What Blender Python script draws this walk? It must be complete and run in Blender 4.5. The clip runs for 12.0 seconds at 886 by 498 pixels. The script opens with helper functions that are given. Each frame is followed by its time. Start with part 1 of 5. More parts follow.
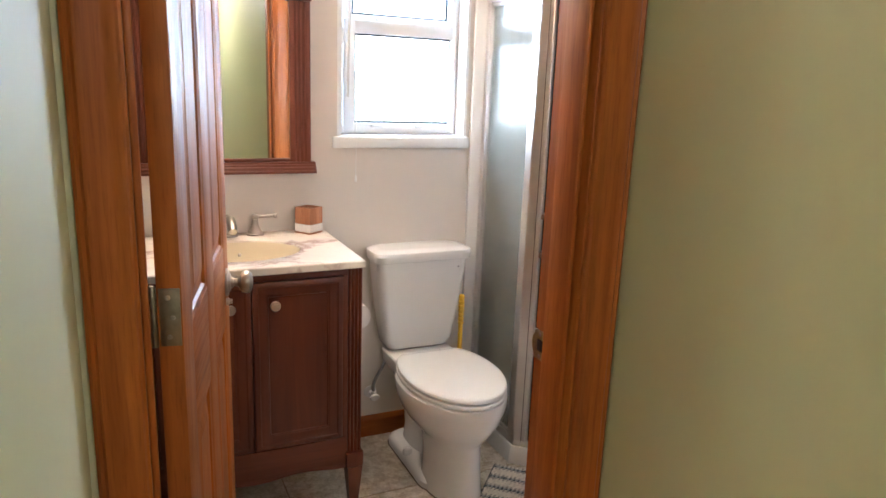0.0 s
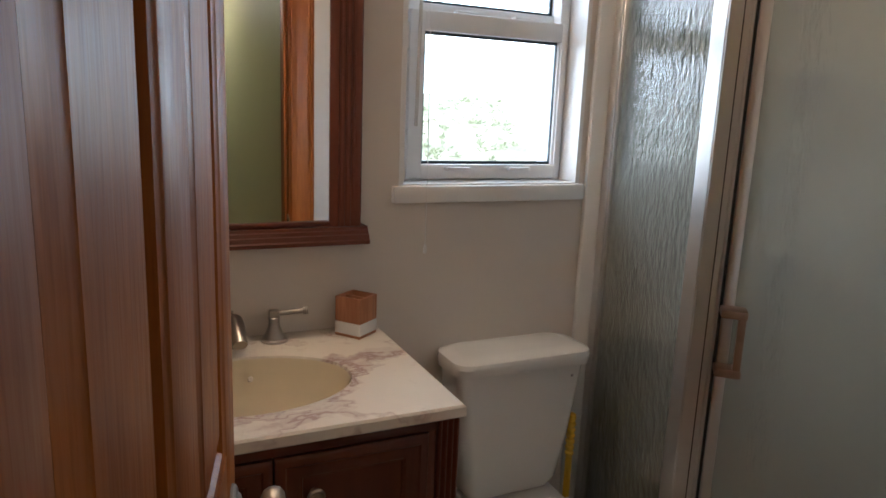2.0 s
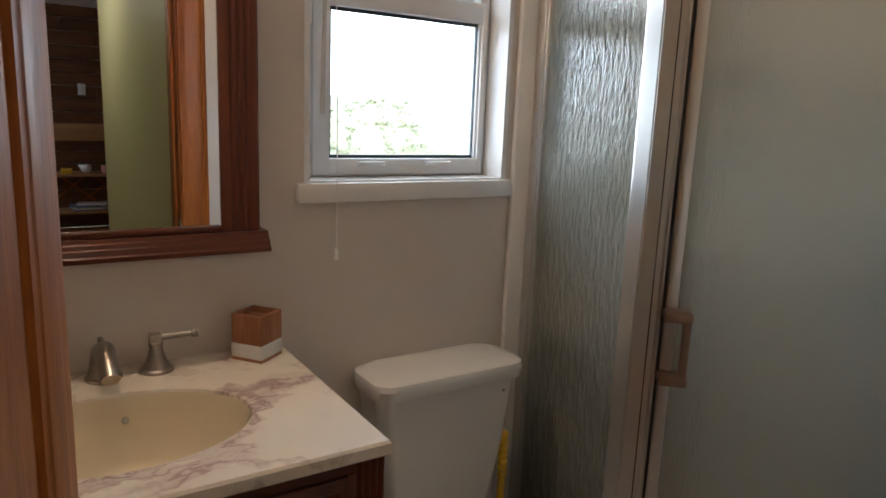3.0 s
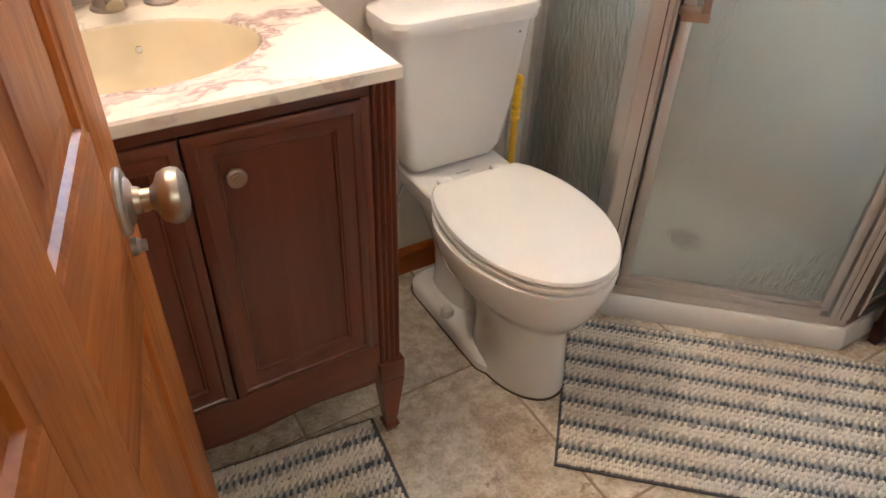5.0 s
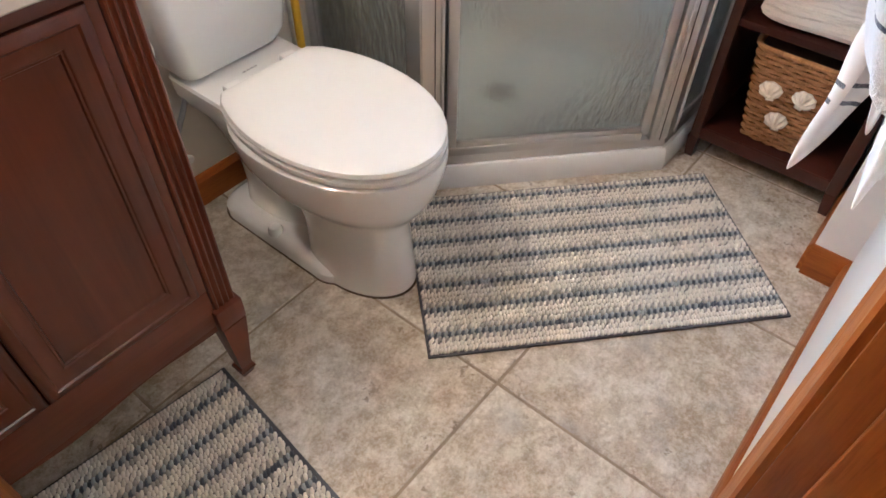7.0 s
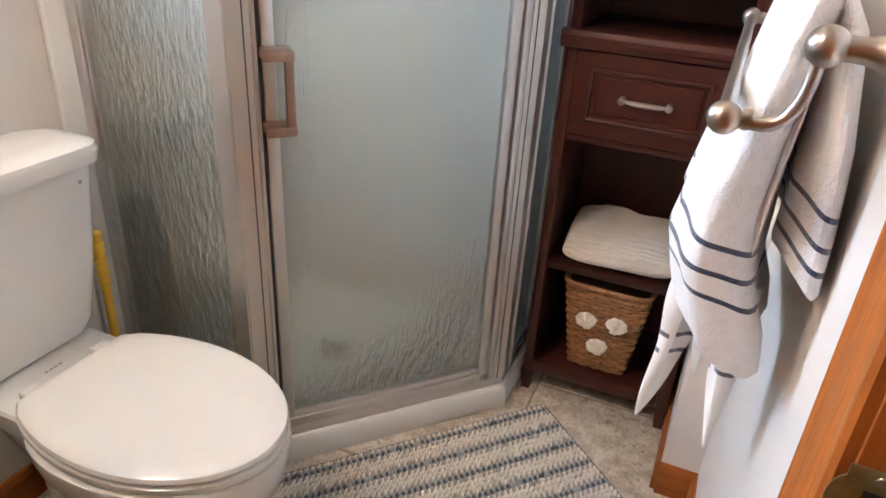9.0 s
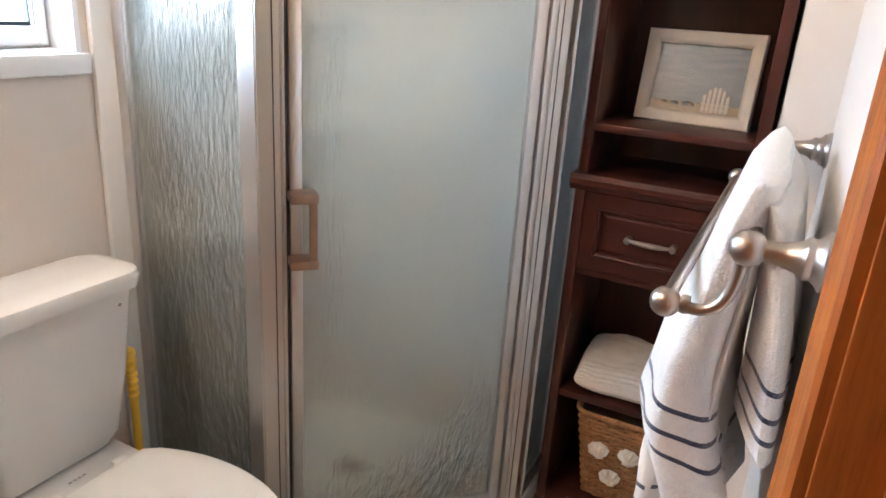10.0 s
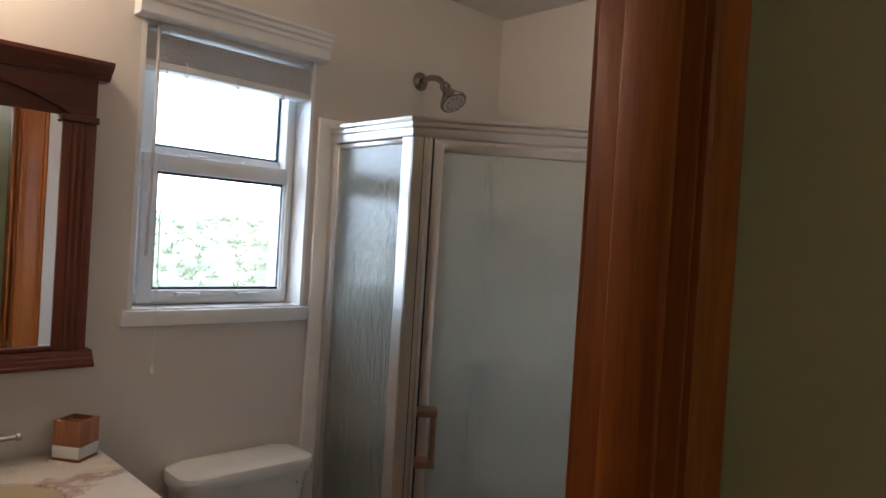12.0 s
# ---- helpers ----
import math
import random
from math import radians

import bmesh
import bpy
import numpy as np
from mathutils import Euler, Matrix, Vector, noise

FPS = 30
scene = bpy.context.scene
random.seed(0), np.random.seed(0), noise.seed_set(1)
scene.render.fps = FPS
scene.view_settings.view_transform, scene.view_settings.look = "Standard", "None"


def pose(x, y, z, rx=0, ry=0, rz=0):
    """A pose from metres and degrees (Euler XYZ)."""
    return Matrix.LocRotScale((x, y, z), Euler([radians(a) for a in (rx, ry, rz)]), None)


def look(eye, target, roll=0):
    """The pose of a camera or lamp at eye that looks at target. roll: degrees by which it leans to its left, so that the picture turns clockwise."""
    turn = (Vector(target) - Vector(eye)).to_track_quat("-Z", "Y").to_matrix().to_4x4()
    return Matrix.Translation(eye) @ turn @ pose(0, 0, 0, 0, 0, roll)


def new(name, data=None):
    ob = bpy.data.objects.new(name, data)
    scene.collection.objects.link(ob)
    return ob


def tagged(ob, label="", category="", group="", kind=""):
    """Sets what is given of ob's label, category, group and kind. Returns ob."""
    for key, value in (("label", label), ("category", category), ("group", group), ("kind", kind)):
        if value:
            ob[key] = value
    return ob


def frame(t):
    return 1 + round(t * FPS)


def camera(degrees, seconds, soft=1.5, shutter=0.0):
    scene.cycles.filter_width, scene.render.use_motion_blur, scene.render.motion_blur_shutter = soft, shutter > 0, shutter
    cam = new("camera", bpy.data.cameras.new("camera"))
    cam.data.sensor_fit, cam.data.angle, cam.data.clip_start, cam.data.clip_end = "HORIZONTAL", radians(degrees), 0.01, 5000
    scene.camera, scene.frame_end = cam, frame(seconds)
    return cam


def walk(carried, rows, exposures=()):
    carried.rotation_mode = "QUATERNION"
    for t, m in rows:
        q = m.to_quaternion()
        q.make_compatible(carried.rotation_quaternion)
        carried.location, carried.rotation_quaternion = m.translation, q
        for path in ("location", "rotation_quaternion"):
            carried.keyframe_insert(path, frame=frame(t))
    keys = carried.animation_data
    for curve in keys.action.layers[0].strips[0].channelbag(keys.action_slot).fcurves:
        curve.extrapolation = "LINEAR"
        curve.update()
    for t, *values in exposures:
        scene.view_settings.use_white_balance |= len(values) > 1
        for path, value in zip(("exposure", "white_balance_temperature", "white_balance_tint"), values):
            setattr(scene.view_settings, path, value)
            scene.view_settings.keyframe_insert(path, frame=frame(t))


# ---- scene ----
cam = camera(65.5, 12.0, soft=1.6)
PATH = [
    (0, (0.023, 0.243, 1.386), (0.848, 2.006, 0.929), 2.2),
    (0.5, (0.067, 0.501, 1.371), (0.659, 2.356, 0.914), 1.4),
    (1, (0.114, 0.74, 1.39), (0.622, 2.619, 0.932), 1.4),
    (1.5, (0.116, 0.97, 1.381), (0.741, 2.82, 0.944), 2.0),
    (2, (0.132, 1.155, 1.385), (0.966, 2.928, 0.983), 2.3),
    (2.5, (0.184, 1.288, 1.377), (1.163, 2.991, 1.003), 2.5),
    (2.7, (0.205, 1.333, 1.366), (1.261, 2.992, 1.002), 2.5),
    (4.3, (0.194, 1.321, 1.319), (1.137, 2.87, 0.476), 2.5),
    (4.5, (0.202, 1.304, 1.318), (1.098, 2.795, 0.331), 2.0),
    (5, (0.206, 1.293, 1.281), (1.043, 2.64, 0.061), 2.0),
    (5.5, (0.215, 1.278, 1.241), (1.03, 2.528, -0.092), 1.9),
    (6, (0.239, 1.285, 1.217), (1.097, 2.406, -0.199), 2.0),
    (6.5, (0.252, 1.354, 1.215), (1.204, 2.324, -0.251), 2.3),
    (6.7, (0.267, 1.37, 1.208), (1.26, 2.287, -0.267), 1.9),
    (8.3, (0.332, 1.516, 1.244), (1.727, 2.05, -0.086), 3.9),
    (8.5, (0.335, 1.491, 1.247), (1.817, 2.076, 0.039), 3.6),
    (9, (0.334, 1.461, 1.237), (1.977, 2.129, 0.313), 3.6),
    (9.5, (0.321, 1.445, 1.276), (2.005, 2.15, 0.46), 3.7),
    (10, (0.314, 1.387, 1.329), (2.005, 2.227, 0.668), 3.8),
    (10.5, (0.289, 1.312, 1.375), (1.945, 2.367, 0.997), 3.8),
    (11, (0.219, 1.179, 1.414), (1.774, 2.417, 1.197), 3.7),
    (11.5, (0.159, 1.031, 1.409), (1.629, 2.383, 1.309), 3.5),
    (12, (0.083, 0.883, 1.424), (1.475, 2.32, 1.4), 3.5),
]

EXPOSURES = [(0.0, 2.75, 5400, 10), (0.5, 2.5, 5400, 10), (1.0, 1.85, 5500, 10), (1.5, 1.4, 5600, 10), (2.5, 0.6, 5900, 10), (4.3, 2.15, 6100, 10), (5.5, 2.95, 5350, 10), (6.5, 3.0, 5150, 10), (8.5, 2.7, 5300, 10), (9.0, 2.8, 5350, 10), (9.5, 2.82, 5400, 10), (10.0, 2.56, 5400, 10), (10.5, 2.05, 5500, 10), (11.5, 0.82, 5550, 10), (12.0, 0.72, 5550, 10)]
walk(cam, [(t, look(eye, target, roll)) for t, eye, target, roll in PATH], EXPOSURES)

# ---- light ----
world = bpy.data.worlds.new("sky")
scene.world = world
world.use_nodes = True
sky = world.node_tree.nodes.new("ShaderNodeTexSky")
sky.sky_type, sky.sun_disc, sky.sun_elevation, sky.sun_rotation = "NISHITA", False, radians(48), radians(-150)
world.node_tree.links.new(sky.outputs[0], world.node_tree.nodes["Background"].inputs[0])
world.node_tree.nodes["Background"].inputs[1].default_value = 0.15


def lamp(name, kind, m, energy, colour, **more):
    data = bpy.data.lights.new(name, kind)
    data.energy, data.color = energy, colour
    if "size" in more:
        data.size = more["size"]
    if "size_y" in more:
        data.shape, data.size_y = "RECTANGLE", more["size_y"]
    if "radius" in more:
        data.shadow_soft_size = more["radius"]
    if "angle" in more:
        data.angle = more["angle"]
    ob = new(name, data)
    ob.matrix_world = m
    return ob


lamp("sun", "SUN", look((-4, -7, 9), (0.9, 0, 0)), 5.0, (1.0, 0.95, 0.88), angle=radians(0.5))
lamp("window_daylight", "AREA", look((0.99, 2.90, 1.55), (0.99, 0, 1.0)), 1.4, (0.90, 0.95, 1.0), size=0.42, size_y=0.66)
lamp("vanity_bulb", "POINT", pose(0.33, 2.55, 2.16), 5.1, (1.0, 0.75, 0.51), radius=0.05)
lamp("ceiling_bulb", "POINT", pose(1.62, 1.90, 2.20), 0.85, (1.0, 0.78, 0.56), radius=0.06)
# added fill lamp that brightens the hall and reaches through the doorway
lamp("hall_fill", "POINT", pose(0.40, -0.9, 2.14), 4.4, (1.0, 0.86, 0.68), radius=0.08)
# unseen fill lamp, added to light the far room for the mirror
lamp("far_room_fill", "AREA", look((-2.2, -3.4, 1.6), (1, -3.2, 1.0)), 8, (0.9, 0.95, 1.0), size=1.2, size_y=1.2)


# ---- materials ----
def nodes_of(name):
    m = bpy.data.materials.new(name)
    m.use_nodes = True
    t = m.node_tree
    return m, t, t.nodes["Principled BSDF"]


def coords(t, scale=(1, 1, 1), kind="Object"):
    c, mp = t.nodes.new("ShaderNodeTexCoord"), t.nodes.new("ShaderNodeMapping")
    mp.inputs["Scale"].default_value = scale
    t.links.new(c.outputs[kind], mp.inputs["Vector"])
    return mp.outputs["Vector"]


def noise_tex(t, vec, scale, detail=4, rough=0.55, dist=0.0):
    n = t.nodes.new("ShaderNodeTexNoise")
    n.inputs["Scale"].default_value, n.inputs["Detail"].default_value = scale, detail
    n.inputs["Roughness"].default_value, n.inputs["Distortion"].default_value = rough, dist
    t.links.new(vec, n.inputs["Vector"])
    return n.outputs["Fac"]


def ramp(t, fac, stops):
    r = t.nodes.new("ShaderNodeValToRGB")
    while len(r.color_ramp.elements) < len(stops):
        r.color_ramp.elements.new(0.5)
    for e, (p, c) in zip(r.color_ramp.elements, stops):
        e.position, e.color = p, (*c, 1) if len(c) == 3 else c
    t.links.new(fac, r.inputs["Fac"])
    return r.outputs["Color"]


def mix(t, fac, a, b, mode="MIX"):
    n = t.nodes.new("ShaderNodeMix")
    n.data_type, n.blend_type = "RGBA", mode
    for v, s in ((fac, n.inputs[0]), (a, n.inputs[6]), (b, n.inputs[7])):
        if hasattr(v, "links"):
            t.links.new(v, s)
        else:
            s.default_value = v if isinstance(v, (int, float)) else (*v, 1)
    return n.outputs[2]


def bump(t, bsdf, height, strength=0.2, distance=0.002):
    b = t.nodes.new("ShaderNodeBump")
    b.inputs["Strength"].default_value, b.inputs["Distance"].default_value = strength, distance
    t.links.new(height, b.inputs["Height"])
    t.links.new(b.outputs["Normal"], bsdf.inputs["Normal"])


def plain(name, colour, rough=0.5, metal=0.0, vary=0.08, scale=6.0, grain=180.0, relief=0.15, coat=0.0, rv=0.12):
    """A painted, glazed or plastic surface with blotches at a coarse scale and a fine grain."""
    m, t, p = nodes_of(name)
    v = coords(t)
    n = noise_tex(t, v, scale, 5)
    c = [max(0, k * (1 - vary)) for k in colour], [min(1, k * (1 + vary)) for k in colour]
    t.links.new(ramp(t, n, [(0.3, c[0]), (0.7, c[1])]), p.inputs["Base Color"])
    f = noise_tex(t, v, grain, 3)
    t.links.new(ramp(t, n, [(0.3, [rough * (1 - rv)] * 3), (0.7, [min(1, rough * (1 + rv))] * 3)]), p.inputs["Roughness"])
    p.inputs["Metallic"].default_value, p.inputs["Coat Weight"].default_value = metal, coat
    p.inputs["Coat Roughness"].default_value = 0.08
    if relief:
        bump(t, p, f, relief, 0.001)
    return m


def wood(name, dark, light, along="z", rough=0.4, ring=26.0, coat=0.25, pores=True):
    """Stained wood with long grain along one axis, growth bands, pores and varnish."""
    m, t, p = nodes_of(name)
    k = {"x": (0.06, 1, 1), "y": (1, 0.06, 1), "z": (1, 1, 0.06)}[along]
    v = coords(t, k)
    info = t.nodes.new("ShaderNodeObjectInfo")
    add = t.nodes.new("ShaderNodeVectorMath")
    add.operation = "ADD"
    t.links.new(v, add.inputs[0])
    sc = t.nodes.new("ShaderNodeMath")
    sc.operation = "MULTIPLY"
    sc.inputs[1].default_value = 7.0
    t.links.new(info.outputs["Random"], sc.inputs[0])
    t.links.new(sc.outputs[0], add.inputs[1])
    v = add.outputs[0]
    broad = noise_tex(t, v, ring * 0.35, 3, 0.5, 0.8)
    bands = noise_tex(t, v, ring, 6, 0.62, 1.2)
    fine = noise_tex(t, v, ring * 9, 4, 0.6)
    c = ramp(t, bands, [(0.28, dark), (0.52, [(a + b) / 2 for a, b in zip(dark, light)]), (0.75, light)])
    c = mix(t, 0.35, c, ramp(t, broad, [(0.3, [a * 0.7 for a in dark]), (0.7, [min(1, a * 1.15) for a in light])]))
    if pores:
        c = mix(t, ramp(t, fine, [(0.50, (0, 0, 0)), (0.72, (0.35, 0.35, 0.35))]), c, [a * 0.6 for a in dark])
    t.links.new(c, p.inputs["Base Color"])
    t.links.new(ramp(t, fine, [(0.3, [rough * 0.85] * 3), (0.8, [min(1, rough * 1.2)] * 3)]), p.inputs["Roughness"])
    p.inputs["Coat Weight"].default_value, p.inputs["Coat Roughness"].default_value = coat, 0.22
    p.inputs["Specular IOR Level"].default_value = 0.3
    bump(t, p, fine, 0.12, 0.001)
    return m


WHITE_WALL = plain("white_wall_paint", (0.715, 0.66, 0.605), 0.62, vary=0.03, scale=2.2, grain=260, relief=0.25)
GREEN_WALL = plain("green_wall_paint", (0.62, 0.63, 0.42), 0.55, vary=0.04, scale=1.6, grain=220, relief=0.25)
CEIL = plain("ceiling_paint", (0.74, 0.71, 0.66), 0.8, vary=0.03, scale=3, grain=300, relief=0.4)
VINYL = plain("white_vinyl", (0.80, 0.80, 0.80), 0.35, vary=0.02, relief=0.03)
PORCELAIN = plain("porcelain", (0.80, 0.80, 0.79), 0.10, vary=0.01, scale=3, relief=0.0, coat=0.6)
SEAT = plain("seat_plastic", (0.80, 0.80, 0.785), 0.20, vary=0.01, relief=0.02)
ACRYLIC = plain("shower_acrylic", (0.76, 0.755, 0.73), 0.22, vary=0.03, relief=0.02)
NICKEL = plain("brushed_nickel", (0.43, 0.39, 0.35), 0.34, 1.0, vary=0.04, scale=30, relief=0, rv=0.03)
CHROME = plain("satin_aluminium", (0.66, 0.64, 0.62), 0.34, 1.0, vary=0.015, scale=14, relief=0, rv=0.0)
BRONZE = plain("handle_bronze", (0.40, 0.27, 0.20), 0.33, 1.0, vary=0.12, scale=40, relief=0.08)
BLACK = plain("black_rubber", (0.03, 0.03, 0.032), 0.6, vary=0.2)
PINE = wood("stained_pine", (0.208, 0.047, 0.007), (0.49, 0.155, 0.019), "z", 0.5, 30, 0.12)
PINE_X = wood("stained_pine_x", (0.208, 0.047, 0.007), (0.49, 0.155, 0.019), "x", 0.5, 30, 0.12)
PINE_Y = wood("stained_pine_y", (0.208, 0.047, 0.007), (0.49, 0.155, 0.019), "y", 0.5, 30, 0.06)
CHERRY = wood("cherry_stain", (0.062, 0.015, 0.008), (0.165, 0.043, 0.019), "z", 0.36, 16, 0.3, False)
CHERRY_X = wood("cherry_stain_x", (0.062, 0.015, 0.008), (0.165, 0.043, 0.019), "x", 0.36, 16, 0.3, False)
MAHOG = wood("mahogany_stain", (0.030, 0.008, 0.006), (0.085, 0.022, 0.014), "z", 0.36, 16, 0.3, False)
MAHOG_Y = wood("mahogany_stain_y", (0.030, 0.008, 0.006), (0.085, 0.022, 0.014), "y", 0.36, 16, 0.3, False)

# ---- geometry helpers ----


def part(name, bm, material, parent=None, label="", smooth=True):
    mesh = bpy.data.meshes.new(name)
    bmesh.ops.recalc_face_normals(bm, faces=bm.faces)
    bm.to_mesh(mesh)
    bm.free()
    for m in material if isinstance(material, (list, tuple)) else [material]:
        mesh.materials.append(m)
    if smooth:
        for f in mesh.polygons:
            f.use_smooth = True
        mesh.set_sharp_from_angle(angle=radians(32))
    ob = new(name, mesh)
    if parent:
        ob.parent = parent
    if label:
        ob["label"] = label
    return ob


def thing(name, x=0, y=0, z=0, rz=0, label="", category="", group="", kind=""):
    ob = new(name)
    ob.empty_display_size = 0.05
    ob.matrix_world = pose(x, y, z, 0, 0, rz)
    return tagged(ob, label, category, group, kind)


def box(x0, x1, y0, y1, z0, z1, bevel=0.0, bm=None, segs=2):
    own = bmesh.new()
    vs = [own.verts.new((x, y, z)) for x in (x0, x1) for y in (y0, y1) for z in (z0, z1)]
    for f in ((0, 1, 3, 2), (4, 6, 7, 5), (0, 4, 5, 1), (2, 3, 7, 6), (0, 2, 6, 4), (1, 5, 7, 3)):
        own.faces.new([vs[i] for i in f])
    if bevel:
        bmesh.ops.bevel(own, geom=own.edges[:], offset=bevel, segments=segs, affect="EDGES", profile=0.5)
    return merge(bm, own)


def merge(bm, own):
    if bm is None:
        return own
    tmp = bpy.data.meshes.new("tmp")
    own.to_mesh(tmp)
    own.free()
    bm.from_mesh(tmp)
    bpy.data.meshes.remove(tmp)
    return bm


def moved(bm, m):
    bmesh.ops.transform(bm, matrix=m, verts=bm.verts)
    return bm


def loft(rings, bm=None, close=True, cap=True):
    """Skin over rings of equally many points."""
    bm = bm or bmesh.new()
    rows = [[bm.verts.new(p) for p in ring] for ring in rings]
    n = len(rows[0])
    for a, b in zip(rows, rows[1:]):
        for i in range(n if close else n - 1):
            bm.faces.new((a[i], a[(i + 1) % n], b[(i + 1) % n], b[i]))
    if cap and close:
        bm.faces.new(rows[0][::-1])
        bm.faces.new(rows[-1])
    return bm


def lathe(profile, segs=24, bm=None, m=None):
    own = loft([[(max(r, 1e-4) * math.cos(2 * math.pi * i / segs), max(r, 1e-4) * math.sin(2 * math.pi * i / segs), z) for i in range(segs)] for r, z in profile])
    if m is not None:
        moved(own, m)
    return merge(bm, own)


def tube(pts, r, segs=10, bm=None):
    pts = [Vector(p) for p in pts]
    rings, up = [], Vector((0.3, 0.5, 0.81))
    for i, p in enumerate(pts):
        d = (pts[min(i + 1, len(pts) - 1)] - pts[max(i - 1, 0)]).normalized()
        a = (up - up.dot(d) * d).normalized()
        b = d.cross(a)
        rr = r[i] if isinstance(r, (list, tuple)) else r
        rings.append([p + rr * (math.cos(2 * math.pi * k / segs) * a + math.sin(2 * math.pi * k / segs) * b) for k in range(segs)])
    return loft(rings, bm)


def prism(outline, lo, hi, axis="z", bm=None, bevel=0.0):
    """An outline of 2D points pushed along an axis."""
    put = {"z": lambda u, v, w: (u, v, w), "y": lambda u, v, w: (u, w, v), "x": lambda u, v, w: (w, u, v)}[axis]
    own = loft([[put(u, v, w) for u, v in outline] for w in (lo, hi)])
    if bevel:
        bmesh.ops.bevel(own, geom=own.edges[:], offset=bevel, segments=2, affect="EDGES")
    return merge(bm, own)


def bez(p, n=12):
    """Points on a Bezier curve of any order."""
    out = []
    for i in range(n + 1):
        q, t = [Vector(a) for a in p], i / n
        while len(q) > 1:
            q = [a.lerp(b, t) for a, b in zip(q, q[1:])]
        out.append(q[0])
    return out


def setting(name, bm, material, label, category="", smooth=False):
    return tagged(part(name, bm, material, None, "", smooth), label, category, "", "structure")


# ---- the plan ----
BACK, FRONT_IN, FRONT_OUT = 2.67, 1.334, 1.210
LEFT, CEIL_Z = -0.035, 2.28
JL, JR, HEAD = 0.031, 0.746, 2.03
BUMP_X, BUMP_Y, ALC_X = 1.655, 1.418, 2.22
SHW_X, SHW_Y = 2.06, 1.838
HALL_L, HALL_R = -0.046, 0.832
W = 0.1
WX0, WX1, WZ0, WZ1 = 0.722, 1.236, 1.196, 1.96


def build_structure():
    # back wall with the window's opening
    b = box(LEFT - W, WX0, BACK, BACK + 0.16, 0, CEIL_Z)
    box(WX1, SHW_X + W, BACK, BACK + 0.16, 0, CEIL_Z, bm=b)
    box(WX0, WX1, BACK, BACK + 0.16, 0, WZ0, bm=b)
    box(WX0, WX1, BACK, BACK + 0.16, WZ1, CEIL_Z, bm=b)
    setting("wall_north", b, WHITE_WALL, "smooth off-white painted bathroom wall around the window", "wall")
    b = box(LEFT - W, LEFT, FRONT_IN, BACK, 0, CEIL_Z)
    setting("wall_west", b, WHITE_WALL, "off-white painted bathroom wall behind the open door", "wall")
    b = box(SHW_X, SHW_X + W, SHW_Y + 0.012, BACK, 0, CEIL_Z)
    setting("wall_east", b, WHITE_WALL, "off-white painted wall beside the shower", "wall")
    b = box(ALC_X, ALC_X + W, BUMP_Y, SHW_Y + 0.012, 0, CEIL_Z)
    box(SHW_X + W, ALC_X, SHW_Y + 0.012, SHW_Y + W, 0, CEIL_Z, bm=b)
    setting("wall_alcove", b, WHITE_WALL, "off-white painted alcove behind the shelf tower", "wall")
    b = box(BUMP_X, ALC_X + W, FRONT_OUT, BUMP_Y, 0, CEIL_Z)
    setting("wall_east_return", b, WHITE_WALL, "short off-white painted wall return beside the shelf tower", "wall")
    # the wall with the doorway: white inside, green outside
    b = box(JR + 0.02, BUMP_X, FRONT_IN - 0.070, FRONT_IN, 0, CEIL_Z)
    box(LEFT - W, JL - 0.02, FRONT_IN - 0.070, FRONT_IN, 0, CEIL_Z, bm=b)
    box(JL - 0.02, JR + 0.02, FRONT_IN - 0.070, FRONT_IN, HEAD + 0.02, CEIL_Z, bm=b)
    setting("wall_south", b, WHITE_WALL, "off-white painted bathroom wall with the doorway and towel bar", "wall")
    b = box(JR + 0.02, HALL_R, FRONT_OUT, FRONT_IN - 0.070, 0, CEIL_Z)
    box(HALL_L, JL - 0.02, FRONT_OUT, FRONT_IN - 0.070, 0, CEIL_Z, bm=b)
    box(JL - 0.02, JR + 0.02, FRONT_OUT, FRONT_IN - 0.070, HEAD + 0.02, CEIL_Z, bm=b)
    setting("wall_hall_end", b, GREEN_WALL, "yellow-green painted end wall of the hall", "wall")
    b = box(HALL_R, HALL_R + W, -1.5, FRONT_IN - 0.070, 0, CEIL_Z)
    setting("wall_hall_east", b, GREEN_WALL, "yellow-green painted hallway wall beside the bathroom door", "wall")
    b = box(HALL_L - W, HALL_L, -2.4, FRONT_IN - 0.070, 0, CEIL_Z)
    setting("wall_hall_west", b, GREEN_WALL, "pale yellow-green painted hallway wall", "wall")
    b = box(-2.6, 3.2, -4.3, 2.9, CEIL_Z, CEIL_Z + 0.1)
    setting("ceiling", b, CEIL, "plain off-white painted ceiling", "ceiling")
    b = box(-2.6, 3.2, -4.3, 1.25, -0.1, -0.002)
    setting("floor_hall", b, PINE_Y, "warm brown wooden hall floor", "floor")
    # a room beyond the hall, closed around
    b = box(-2.6, 3.2, -4.4, -4.3, 0, CEIL_Z)
    box(3.1, 3.2, -4.3, 1.2, 0, CEIL_Z, bm=b)
    box(-2.6, -2.5, -4.3, -2.4, 0, CEIL_Z, bm=b)
    box(-2.5, HALL_L - W, -2.5, -2.4, 0, CEIL_Z, bm=b)
    box(HALL_R + W, 3.1, -1.6, -1.5, 0, CEIL_Z, bm=b)
    setting("wall_far_room", b, WHITE_WALL, "plain walls of the room beyond the hall", "wall")


build_structure()

# ---- doorway ----


